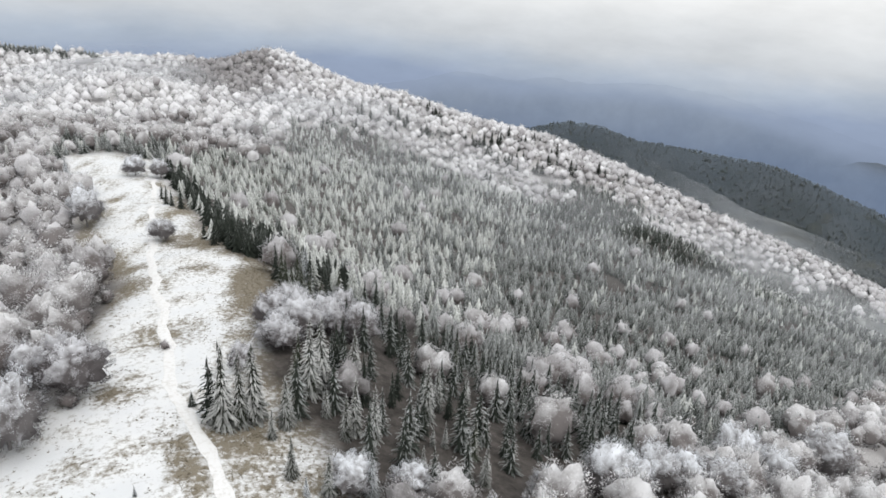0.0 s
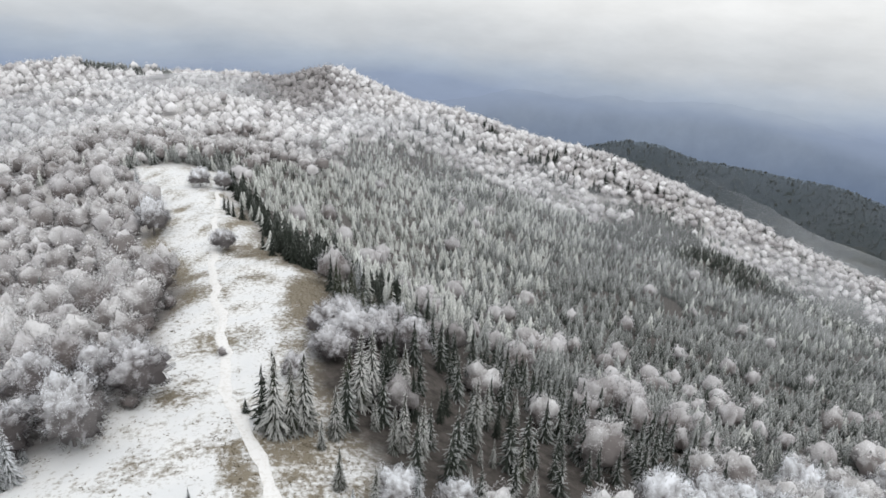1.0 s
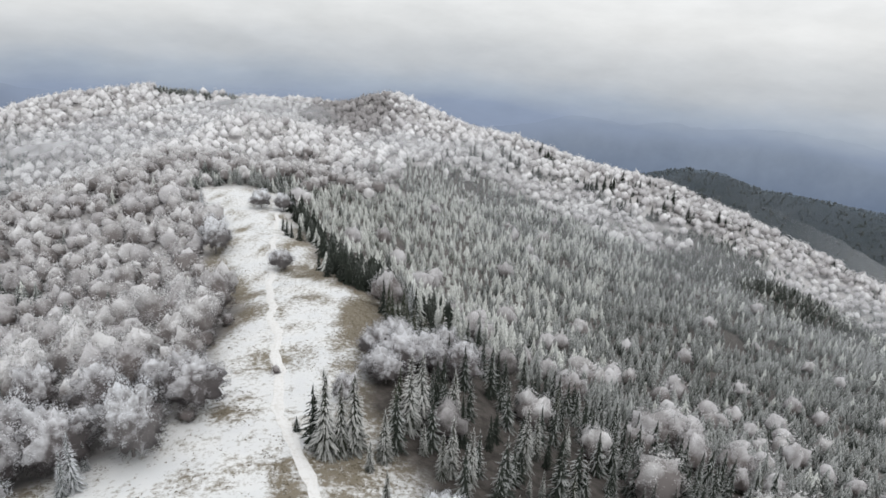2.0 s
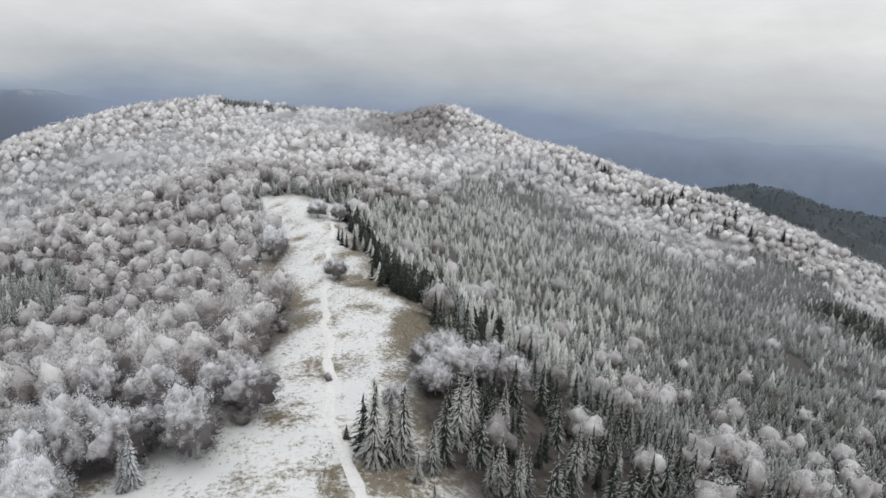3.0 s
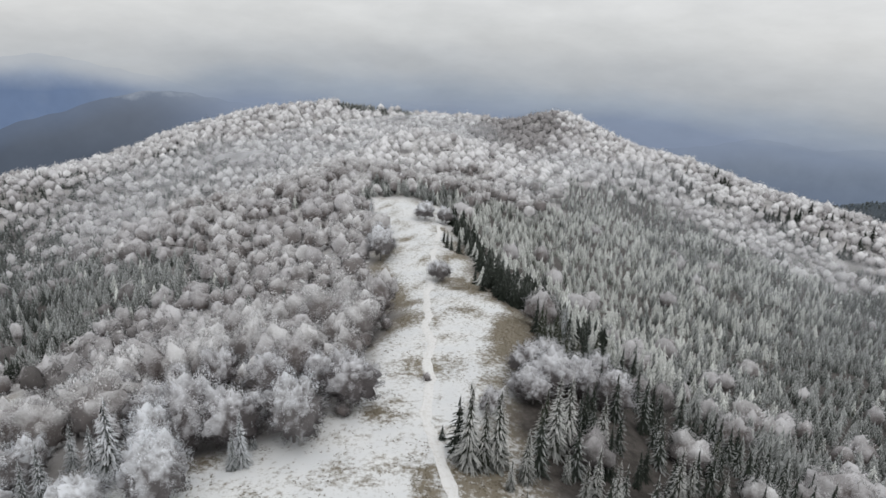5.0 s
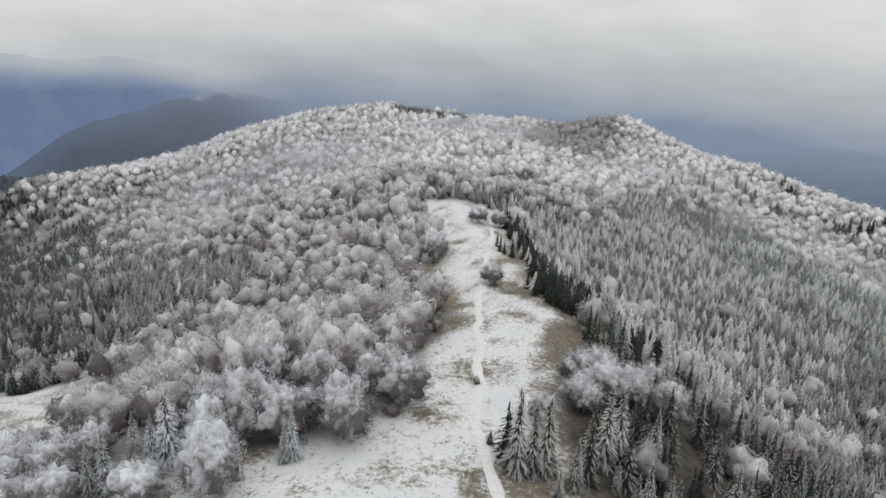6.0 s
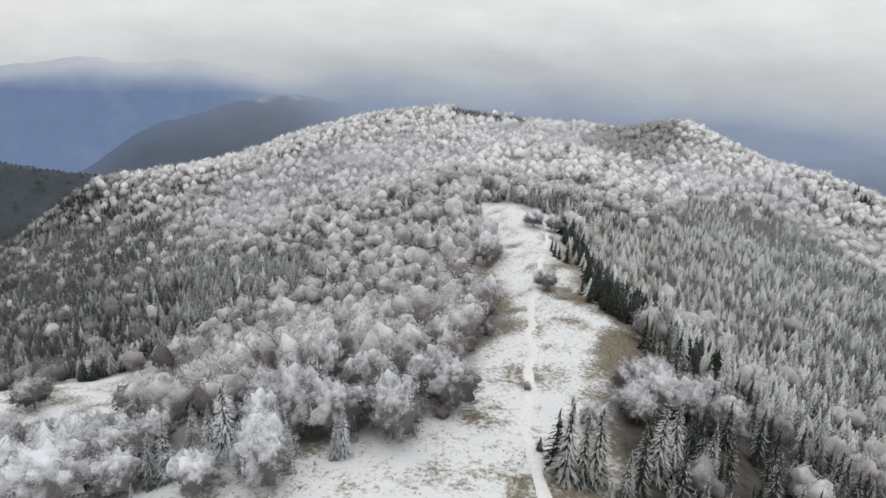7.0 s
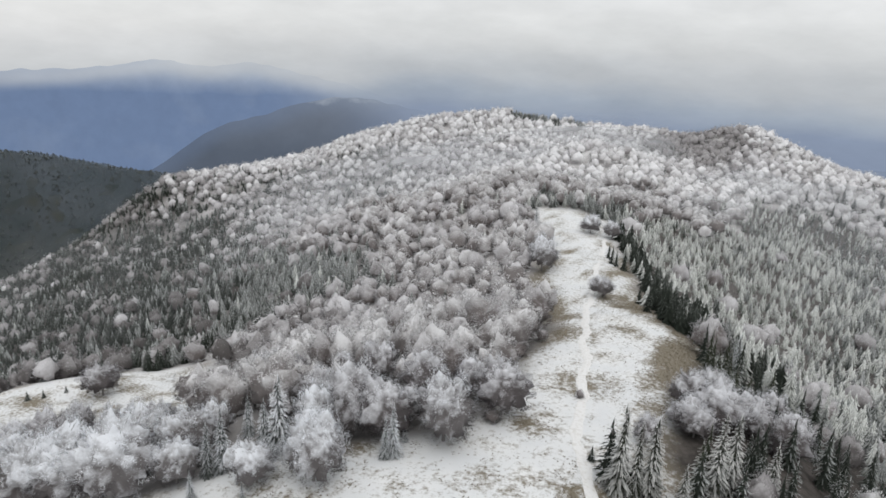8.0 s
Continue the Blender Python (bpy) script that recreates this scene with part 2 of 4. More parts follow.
def mesh_from(name, verts, faces, mats, smooth_faces=False):
    """A mesh from arrays of corners and of triangles or quads."""
    me = bpy.data.meshes.new(name)
    verts, faces = np.ascontiguousarray(verts, np.float32), np.ascontiguousarray(faces, np.int32)
    k = faces.shape[1]
    me.vertices.add(len(verts))
    me.vertices.foreach_set("co", verts.ravel())
    me.loops.add(faces.size)
    me.loops.foreach_set("vertex_index", faces.ravel())
    me.polygons.add(len(faces))
    me.polygons.foreach_set("loop_start", np.arange(0, faces.size, k, dtype=np.int32))
    me.polygons.foreach_set("use_smooth", np.full(len(faces), smooth_faces))
    for m in mats:
        me.materials.append(m)
    me.update(calc_edges=True)
    me.validate()
    return me


def grid_faces(rows, cols):
    i = np.arange(rows * cols).reshape(rows, cols)
    return np.stack([i[:-1, :-1], i[:-1, 1:], i[1:, 1:], i[1:, :-1]], -1).reshape(-1, 4)


half = grid_steps(4800)
xs = np.concatenate([-half[:0:-1], half])
gx, gy = np.meshgrid(xs, np.concatenate([-half[:0:-6], half]))
gz = relief(gx, gy)
ground = tagged(new("ground", mesh_from("ground", np.stack([gx, gy, gz], -1).reshape(-1, 3), grid_faces(*gx.shape), [GROUND], smooth_faces=True)),
                "snow-dusted mountain ridge with dry grass and woodland floor", "ground", kind="structure")


def put_attribute(me, name, values):
    me.attributes.new(name, "FLOAT", "POINT").data.foreach_set("value", np.ascontiguousarray(values.ravel(), np.float32))


LINE = [(2, 60), (-1.5, 81), (-4.2, 92), (-9, 105), (-11.4, 115), (-12.2, 131), (-13.5, 145), (-19, 178), (-20.5, 195), (-22.5, 218), (-25, 248), (-26, 275), (-29, 320), (-32, 366), (-34, 385)]
LANE_X, LANE_Y = [q[0] for q in LINE], [q[1] for q in LINE]


def dryness(x, y):
    left, right = meadow_edges(y)
    edge = (0.45 + 0.65 * smooth(-0.5, 0.7, waves(x, y, 17, 13))) * smooth(13, 2, right - x) * smooth(95, 115, y) * (1 - 0.6 * smooth(215, 260, y))
    upper = 0.55 * smooth(1, 5, x - np.interp(y, LANE_Y, LANE_X)) * smooth(198, 215, y) * smooth(330, 290, y) * (0.5 + smooth(-0.4, 0.5, waves(x, y, 14, 19)))
    west = smooth(16, 2, x - left) * smooth(-8, -4, x - left) * smooth(185, 205, y) * smooth(330, 270, y) * 0.9 + smooth(8, 0, x - left) * smooth(-8, -4, x - left) * smooth(140, 160, y) * smooth(205, 185, y) * 0.9
    spots = smooth(0.15, 0.8, waves(x, y, 34, 12)) * 0.6 + smooth(0.2, 0.8, waves(x, y, 9, 14)) * 0.45 - 0.15 * smooth(0.1, 0.8, waves(x, y, 45, 18))
    strip = smooth(1.25, 0.6, np.hypot((x + 10.5 - (98 - y) * 0.35) / 3.2, (y - 90) / 10))
    bulge = 1.3 * smooth(1.2, 0.6, np.hypot((x - 8) / 8, (y - 165) / 26))
    verge = 0.55 * smooth(-3, 3, x - np.interp(y, LANE_Y, LANE_X)) * smooth(112, 98, y)
    bench = 0.75 * smooth(-100, -120, x) * smooth(0.0, 0.7, waves(x, y, 21, 17))
    return np.clip(edge + upper + west + spots + strip + bulge + verge + bench, 0, 1.25)


put_attribute(ground.data, "open_ground", inside_meadow(gx, gy))
put_attribute(ground.data, "dry_grass", dryness(gx, gy))
# rime_level also ends with distance, so no pale ground shows past the skyline.
put_attribute(ground.data, "rime_level", smooth(-230, -160, gz) * smooth(1010, 920, np.hypot(gx, gy)))

# ---------------------------------------------------------------- the track along the crest
ly = np.arange(60, 380, 1.5)
lx = np.interp(ly, LANE_Y, LANE_X)
lx = np.convolve(np.pad(lx, 6, "edge"), np.ones(13) / 13, "valid") + waves(ly, ly * 0.3, 24, 15) * 0.7
offs = np.array([-1.35, -1.1, -0.8, -0.4, 0.0, 0.4, 0.8, 1.1, 1.35])
lift = np.array([-0.03, 0.05, 0.03, 0.07, 0.10, 0.07, 0.03, 0.05, -0.03])
tx = lx[:, None] + offs[None] * (0.85 + 0.3 * waves(ly, ly, 11, 16)[:, None])
ty = np.repeat(ly[:, None], len(offs), 1)
tz = relief(tx, ty) + lift[None] + 0.05
tagged(new("track", mesh_from("track", np.stack([tx, ty, tz], -1).reshape(-1, 3), grid_faces(*tx.shape), [TRACK], smooth_faces=True)),
       "narrow snow-covered dirt track along the ridge meadow", "track", kind="structure")


# ---------------------------------------------------------------- distance: glowing ranges with painted haze as a backdrop
def painted_haze_material(name, top, low, z_low, z_top, snow=None):
    """A range that glows, its haze painted into the colour: paler towards the clouds, dissolved where its mesh says so.
    """
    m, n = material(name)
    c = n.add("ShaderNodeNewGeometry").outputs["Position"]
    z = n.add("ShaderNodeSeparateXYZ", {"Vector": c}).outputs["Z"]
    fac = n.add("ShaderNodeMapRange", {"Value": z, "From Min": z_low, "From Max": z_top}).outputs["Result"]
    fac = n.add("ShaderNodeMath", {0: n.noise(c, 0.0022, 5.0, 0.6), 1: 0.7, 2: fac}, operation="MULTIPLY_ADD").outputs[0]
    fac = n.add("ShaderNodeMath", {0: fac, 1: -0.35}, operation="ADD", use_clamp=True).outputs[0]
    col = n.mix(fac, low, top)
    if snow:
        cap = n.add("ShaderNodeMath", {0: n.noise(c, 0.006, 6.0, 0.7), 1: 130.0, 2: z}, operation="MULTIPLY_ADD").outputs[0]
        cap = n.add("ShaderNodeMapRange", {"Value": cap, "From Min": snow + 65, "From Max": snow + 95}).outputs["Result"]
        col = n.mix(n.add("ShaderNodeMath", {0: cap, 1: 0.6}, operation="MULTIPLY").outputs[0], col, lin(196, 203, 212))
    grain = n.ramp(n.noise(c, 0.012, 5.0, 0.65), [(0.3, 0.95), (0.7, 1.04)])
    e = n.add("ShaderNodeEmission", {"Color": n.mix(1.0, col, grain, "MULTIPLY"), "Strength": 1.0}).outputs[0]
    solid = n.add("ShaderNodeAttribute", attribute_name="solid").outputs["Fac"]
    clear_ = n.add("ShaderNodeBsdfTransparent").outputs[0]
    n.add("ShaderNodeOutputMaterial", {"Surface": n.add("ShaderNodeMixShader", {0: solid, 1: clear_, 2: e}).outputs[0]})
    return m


def mountain_range(out, depth, base, line, mat, label, rough, seed, solid):
    """A hilly range round part of the horizon. line: bearing and height of its crest; solid: its opacity, thinned to
    imitate haze, by bearing and by height below the crest.
    """
    b = np.linspace(line[0][0], line[-1][0], 300)
    crest = np.interp(b, [q[0] for q in line], [q[1] for q in line])
    crest = np.convolve(np.pad(crest, 4, "edge"), np.ones(9) / 9, "valid")
    u = np.linspace(-1, 0.0, 40)
    rows_, firm = [], []
    for v in u:
        r = out + depth * v
        x, y = np.sin(np.radians(b)) * r, np.cos(np.radians(b)) * r
        z = base + (crest - base) * (1 - v * v) ** 1.2 + waves(x, y, rough * 4, seed) * rough * 0.06 * (1 - abs(v)) + waves(x, y, rough, seed + 1) * rough * 0.03
        rows_.append(np.stack([x, y, z], -1))
        firm.append(solid(b, crest - z))
    verts = np.array(rows_)
    me = mesh_from("backdrop", verts.reshape(-1, 3), grid_faces(*verts.shape[:2]), [mat], smooth_faces=True)
    put_attribute(me, "solid", np.array(firm))
    tagged(new("backdrop", me), label, "mountains", kind="structure")


def up(elev, out):
    return EYE + out * math.tan(radians(elev))


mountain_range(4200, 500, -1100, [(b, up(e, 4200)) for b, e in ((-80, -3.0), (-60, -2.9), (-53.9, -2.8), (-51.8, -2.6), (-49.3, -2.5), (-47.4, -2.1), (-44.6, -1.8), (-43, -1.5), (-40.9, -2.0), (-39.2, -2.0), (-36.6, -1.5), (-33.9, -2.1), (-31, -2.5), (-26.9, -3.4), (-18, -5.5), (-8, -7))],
               painted_haze_material("blue_far_range", lin(170, 181, 197), lin(112, 131, 163), -230, -90), "far blue mountain range with painted haze below the clouds", 160, 31,
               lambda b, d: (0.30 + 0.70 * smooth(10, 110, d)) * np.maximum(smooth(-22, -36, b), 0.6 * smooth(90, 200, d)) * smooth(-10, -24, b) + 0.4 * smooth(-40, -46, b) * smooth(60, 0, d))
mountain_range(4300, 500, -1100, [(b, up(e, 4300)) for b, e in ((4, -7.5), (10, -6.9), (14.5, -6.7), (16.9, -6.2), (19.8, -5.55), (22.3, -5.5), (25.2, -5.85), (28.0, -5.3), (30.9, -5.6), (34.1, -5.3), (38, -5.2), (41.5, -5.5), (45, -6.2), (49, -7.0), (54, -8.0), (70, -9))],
               painted_haze_material("grey_far_range", lin(136, 147, 163), lin(103, 117, 139), -700, -330), "far grey-blue mountain range with painted haze", 150, 41,
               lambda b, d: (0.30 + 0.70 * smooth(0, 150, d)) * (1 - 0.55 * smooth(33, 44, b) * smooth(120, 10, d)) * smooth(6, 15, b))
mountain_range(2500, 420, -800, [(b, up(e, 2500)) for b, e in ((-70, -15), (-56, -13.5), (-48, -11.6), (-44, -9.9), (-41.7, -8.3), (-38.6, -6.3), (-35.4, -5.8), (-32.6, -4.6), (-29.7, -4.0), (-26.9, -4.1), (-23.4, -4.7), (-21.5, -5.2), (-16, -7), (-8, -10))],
               painted_haze_material("grey_near_range", lin(120, 129, 144), lin(90, 99, 113), -300, -90, -128), "long dark wooded mountain with painted haze behind the ridge", 110, 51,
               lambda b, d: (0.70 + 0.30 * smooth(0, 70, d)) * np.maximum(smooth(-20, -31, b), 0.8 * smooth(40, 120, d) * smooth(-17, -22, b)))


# ---------------------------------------------------------------- trees
def unit(v):
    return v / (np.linalg.norm(v, axis=-1, keepdims=True) + 1e-9)


def ball(detail):
    """A unit ball of triangles."""
    bm = bmesh.new()
    bmesh.ops.create_icosphere(bm, subdivisions=detail, radius=1.0)
    bm.verts.index_update()
    out = np.array([v.co[:] for v in bm.verts]), np.array([[v.index for v in f.verts] for f in bm.faces])
    bm.free()
    return out


BALLS = {k: ball(k) for k in (1, 2, 3, 4)}


def tube(points, radii, sides=5):
    """A tapered limb along points."""
    pts = np.array(points, float)
    verts, faces = [], []
    for k, (p, r) in enumerate(zip(pts, radii)):
        d = unit(pts[min(k + 1, len(pts) - 1)] - pts[max(k - 1, 0)])
        s = unit(np.cross(d, (0.3, 0.9, 0.2)))
        t = np.cross(d, s)
        for q in range(sides):
            a = 2 * math.pi * q / sides
            verts.append(p + r * (s * math.cos(a) + t * math.sin(a)))
    for k in range(len(pts) - 1):
        for q in range(sides):
            a, b = k * sides + q, k * sides + (q + 1) % sides
            faces += [(a, b, b + sides), (a, b + sides, a + sides)]
    return np.array(verts), np.array(faces)


def joined(pieces):
    """Joins pieces of (corners, faces, rime at each corner, normal at each corner)."""
    k, faces = 0, []
    for v, f, _, _ in pieces:
        faces.append(f + k)
        k += len(v)
    return (np.concatenate([p[0] for p in pieces]), np.concatenate(faces), np.concatenate([np.broadcast_to(p[2], len(p[0])) for p in pieces]),
            np.concatenate([p[3] for p in pieces]))


def wooden(pieces):
    """Joins tubes into bare wood."""
    k, faces = 0, []
    for v, f in pieces:
        faces.append(f + k)
        k += len(v)
    return np.concatenate([p[0] for p in pieces]), np.concatenate(faces)


def sprigs(origin, way, length, width, rng, low=0.55, lying=0.08):
    """Rimed sprigs, one at each origin: some lie flat over the crown, the others stand out along way."""
    n_ = len(origin)
    flat_ = (rng.rand(n_) < lying)[:, None]
    d = unit(np.where(flat_, rng.normal(0, 1, (n_, 3)) + way * 0.35, way + rng.normal(0, 0.45, (n_, 3))) + (0, 0, 0.08))
    side = unit(np.cross(d, np.where(flat_, way + rng.normal(0, 0.35, (n_, 3)), rng.normal(0, 1, (n_, 3))))) * width * rng.uniform(0.6, 1.3, (n_, 1)) * np.where(flat_, 1.4, 1.0)
    ln = length * rng.uniform(0.55, 1.3, (n_, 1))
    v = np.stack([origin - side, origin + side, origin + d * ln], 1).reshape(-1, 3)
    rime = np.stack([np.full(n_, low), np.full(n_, low), np.full(n_, 1.0)], 1) + rng.uniform(-0.16, 0.1, (n_, 1))
    return v, np.arange(n_ * 3).reshape(-1, 3), rime.ravel(), np.repeat(unit(way + (0, 0, 0.25)), 3, 0)


def spread(count, rng, lowest=-0.55):
    """Ways spread evenly over a dome."""
    k = np.arange(count)
    u, a = 1 - (1 - lowest) * (k + 0.5) / count, k * 2.39996 + rng.uniform(-0.6, 0.6, count)
    ring = np.sqrt(1 - u * u)
    return unit(np.stack([np.cos(a) * ring, np.sin(a) * ring, u], -1) + rng.normal(0, 0.15, (count, 3)))


def beech_shape(seed, boughs, bumps, sprays, length, width, limbs, wide=0.40, base=0.04, core=2, paleness=0.0):
    """A broad bare-branched tree, 1 m high: wood, then an uneven crown of boughs and twig masses, its brown hollows and
    underside darkened for shade, hung with rimed sprigs.
    """
    rng = np.random.RandomState(seed)
    big, small = spread(boughs, rng), spread(bumps, rng, -0.7)
    far_out, rise = rng.uniform(0.30, 1.05, boughs), rng.uniform(0.5, 1.0, bumps)
    stretch = np.array((wide * rng.uniform(0.85, 1.15), wide * rng.uniform(0.85, 1.15), 0.64 - base))
    lean = rng.normal(0, 0.07, 2)

    def crown_at(way, part_):
        """Corners at that part of the crown's reach along each way, how far each stands out, and soft normals."""
        b1 = np.clip(way @ big.T, 0, 1) ** 8 * far_out
        b2 = np.clip(way @ small.T, 0, 1) ** (0.8 * bumps) * rise
        stand = 0.45 * b1.max(1) + 0.55 * b2.max(1)
        reach = (0.50 + 0.32 * b1.max(1) + 0.30 * b2.max(1)) * part_
        low = np.where(way[:, 2] < 0, way[:, 2] * 0.66, way[:, 2])
        p = np.stack([way[:, 0], way[:, 1], low], -1) * reach[:, None] * stretch * 1.06 + (0, 0, base + 0.36)
        p[:, :2] += lean * p[:, 2:3]
        soft_ = unit(way + 0.8 * (way - big[b1.argmax(1)] * 0.8) + 1.8 * (way - small[b2.argmax(1)] * 0.9) + (0, 0, 0.25))
        return p, stand, soft_

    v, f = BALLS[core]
    # How strongly hollows and undersides are darkened in colour to paint their shade.
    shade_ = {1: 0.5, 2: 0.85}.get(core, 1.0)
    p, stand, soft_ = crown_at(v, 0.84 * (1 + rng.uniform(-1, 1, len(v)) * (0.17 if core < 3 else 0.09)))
    crown = [(p, f[v[f].mean(1)[:, 2] > -0.6], -0.36 + paleness + shade_ * (0.95 * np.clip(stand, 0, 0.9) + 0.50 * v[:, 2]) + rng.uniform(-0.2, 0.2, len(v)) * shade_ ** 2, unit(soft_ + v * 0.4 + (0, 0, 1.6 * (1 - shade_))))]
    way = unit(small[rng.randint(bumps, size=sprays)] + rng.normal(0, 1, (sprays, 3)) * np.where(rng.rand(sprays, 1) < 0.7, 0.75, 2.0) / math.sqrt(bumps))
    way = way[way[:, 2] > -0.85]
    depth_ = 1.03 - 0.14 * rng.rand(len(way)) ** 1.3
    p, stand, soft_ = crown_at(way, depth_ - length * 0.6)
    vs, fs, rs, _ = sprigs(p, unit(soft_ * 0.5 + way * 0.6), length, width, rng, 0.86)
    # Whiter on bump tops and upwards, so light from above is painted in.
    white = -0.10 + paleness + 0.5 * (depth_ - 0.95) + shade_ * (0.90 * np.clip(stand, 0, 0.9) + 0.72 * way[:, 2])
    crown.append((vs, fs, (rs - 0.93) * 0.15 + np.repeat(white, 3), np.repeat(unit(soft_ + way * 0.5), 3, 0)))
    wood = [tube([(0, 0, -0.06), (0.004, 0, 0.12), (0.01, 0.005, 0.34), (0, 0.01, 0.62), (0.01, 0, 0.78)], [0.026, 0.02, 0.015, 0.008, 0.002])]
    tips = crown_at(small, 0.9)[0]
    for k in range(limbs):
        tip = tips[k % bumps]
        z0 = min(0.08 + 0.30 * rng.rand(), max(tip[2] - 0.12, 0.05))
        bend = np.array((tip[0] * 0.42, tip[1] * 0.42, z0 + (tip[2] - z0) * 0.62))
        wood.append(tube([(0.005, 0, z0), bend, tip], [0.010, 0.006, 0.0015], 3))
    return wooden(wood), joined(crown)


def spruce_shape(seed, tiers, branches, wide=0.18, skirt=0.04, fingers=4):
    """A pointed spruce, 1 m high: whorls of thin drooping boughs, dark within, rimed towards their hanging ends,
    darkened towards the foot for shade.
    """
    rng = np.random.RandomState(seed)
    crown = []
    for k in range(tiers):
        h = skirt + (0.98 - skirt) * (k + rng.uniform(-0.35, 0.35)) / tiers
        reach = wide * ((1 - h) ** 0.8 * 0.93 + 0.05) * rng.uniform(0.88, 1.08)
        count = max(3, int(branches * (0.4 + 0.6 * (1 - h))))
        turn = rng.uniform(0, 6.28)
        for b in range(count):
            a = turn + 2 * math.pi * (b + rng.uniform(-0.4, 0.4)) / count
            ln = reach * (rng.uniform(0.5, 0.85) if rng.rand() < 0.35 else rng.uniform(0.85, 1.25))
            d, s = np.array((math.cos(a), math.sin(a), 0)), np.array((-math.sin(a), math.cos(a), 0))
            drop, z0 = rng.uniform(0.55, 1.05) * (0.6 + 0.4 * (1 - h)), h + rng.uniform(-0.012, 0.012)
            t = np.array((0.05, 0.55, 1.0))[:, None]
            spine = d * ln * t + np.array((0, 0, 1.0)) * (z0 + ln * (0.30 * t - drop * t * t))
            half_ = ln * rng.uniform(0.055, 0.10)
            mid = spine[1:2] + np.array((0, 0, -ln * 0.07))
            v = np.concatenate([spine, mid + s * half_, mid - s * half_])
            f = [(0, 1, 3), (1, 2, 3), (0, 4, 1), (1, 4, 2)]
            rime = [0.0, 0.55, 1.0, 0.55, 0.55]
            for q in range(fingers):
                i, tq = len(v), rng.uniform(0.25, 0.9)
                p = d * ln * tq + np.array((0, 0, z0 + ln * (0.30 * tq - drop * tq * tq)))
                tip = p + s * (-1, 1)[q % 2] * ln * rng.uniform(0.16, 0.30) * (1.1 - 0.6 * tq) + d * ln * 0.12 - (0, 0, ln * rng.uniform(0.16, 0.36))
                v = np.concatenate([v, [p + d * ln * 0.035, p - d * ln * 0.035, tip]])
                f.append((i, i + 1, i + 2))
                rime += [0.2 + 0.5 * tq, 0.1 + 0.5 * tq, 0.5 + 0.45 * tq]
            # Lower boughs get less white, which paints in the shade near the foot.
            rime = np.array(rime) * (0.45 + 0.62 * float(smooth(0.05, 0.6, h))) + rng.uniform(-0.16, 0.12)
            crown.append((v, np.array(f), rime, unit(np.broadcast_to(d * 0.6 + (0, 0, 0.75), v.shape) + (v - spine[1]) / ln * 0.35)))
    core = spruce_low(seed + 500, max(6, tiers // 3), 6, wide * 0.60)
    crown.append((core[0] * (1, 1, 0.95), core[1], core[2] * 0.15 - 0.1, core[3]))
    crown.append((*tube([(0, 0, 0.9), (0, 0, 1.0)], [0.006, 0.001], 3), np.full(6, 0.85), np.tile((0, 0, 1.0), (6, 1))))
    return wooden([tube([(0, 0, -0.05), (0, 0, 0.5), (0, 0, 0.95)], [0.016, 0.011, 0.002])]), joined(crown)


def spruce_low(seed, tiers, points, wide):
    """A farther spruce, 1 m high: a stack of ragged drooping skirts, rimed at their tips and most of all near the top,
    its lower part darkened for shade.
    """
    rng = np.random.RandomState(seed)
    pieces = []
    for k in range(tiers):
        top, low = 1.0 - 0.92 * k / tiers + 0.015, 1.0 - 0.95 * (k + 1.25) / tiers
        r, a0 = wide * ((k + 0.75) / tiers) ** 0.85, rng.uniform(0, 6.28)
        shift = rng.uniform(-0.012, 0.012, 2)
        # Falls from top to foot: the shade between trees is put into the colour.
        up_here = 0.22 + 0.90 * (1 - k / tiers) ** 1.1
        verts, rime = [(shift[0], shift[1], top)], [0.25 * up_here + (0.55 if k == 0 else 0.0)]
        for q in range(2 * points):
            a = a0 + math.pi * (q + rng.uniform(-0.3, 0.3)) / points
            tip = q % 2
            rr = r * (rng.uniform(0.8, 1.4) if tip else rng.uniform(0.40, 0.60))
            verts.append((math.cos(a) * rr + shift[0], math.sin(a) * rr + shift[1], low + (rng.uniform(-0.06, 0.02) if tip else 0.32 * (top - low))))
            rime.append(((1.05 if tip else 0.10) + rng.uniform(-0.25, 0.08)) * up_here)
        v = np.array(verts)
        f = np.array([(0, 1 + q, 1 + (q + 1) % (2 * points)) for q in range(2 * points)])
        pieces.append((v, f, np.array(rime), unit(v * (1, 1, 0) / r * 0.75 + (0, 0, 0.75))))
    return joined(pieces)


def crown_mesh(name, shape, mat):
    """A crown with its rime, painted shade included, and its soft normals, its faces turned outwards."""
    v, f, rime, nrm = shape
    out = np.einsum("ij,ij->i", np.cross(v[f[:, 1]] - v[f[:, 0]], v[f[:, 2]] - v[f[:, 0]]), nrm[f].sum(1))
    f = np.where((out < 0)[:, None], f[:, ::-1], f)
    me = mesh_from(name, v, f, [mat], smooth_faces=True)
    put_attribute(me, "rime", rime)
    me.attributes.new("custom_normal", "FLOAT_VECTOR", "POINT").data.foreach_set("vector", np.ascontiguousarray(nrm.ravel(), np.float32))
    return me


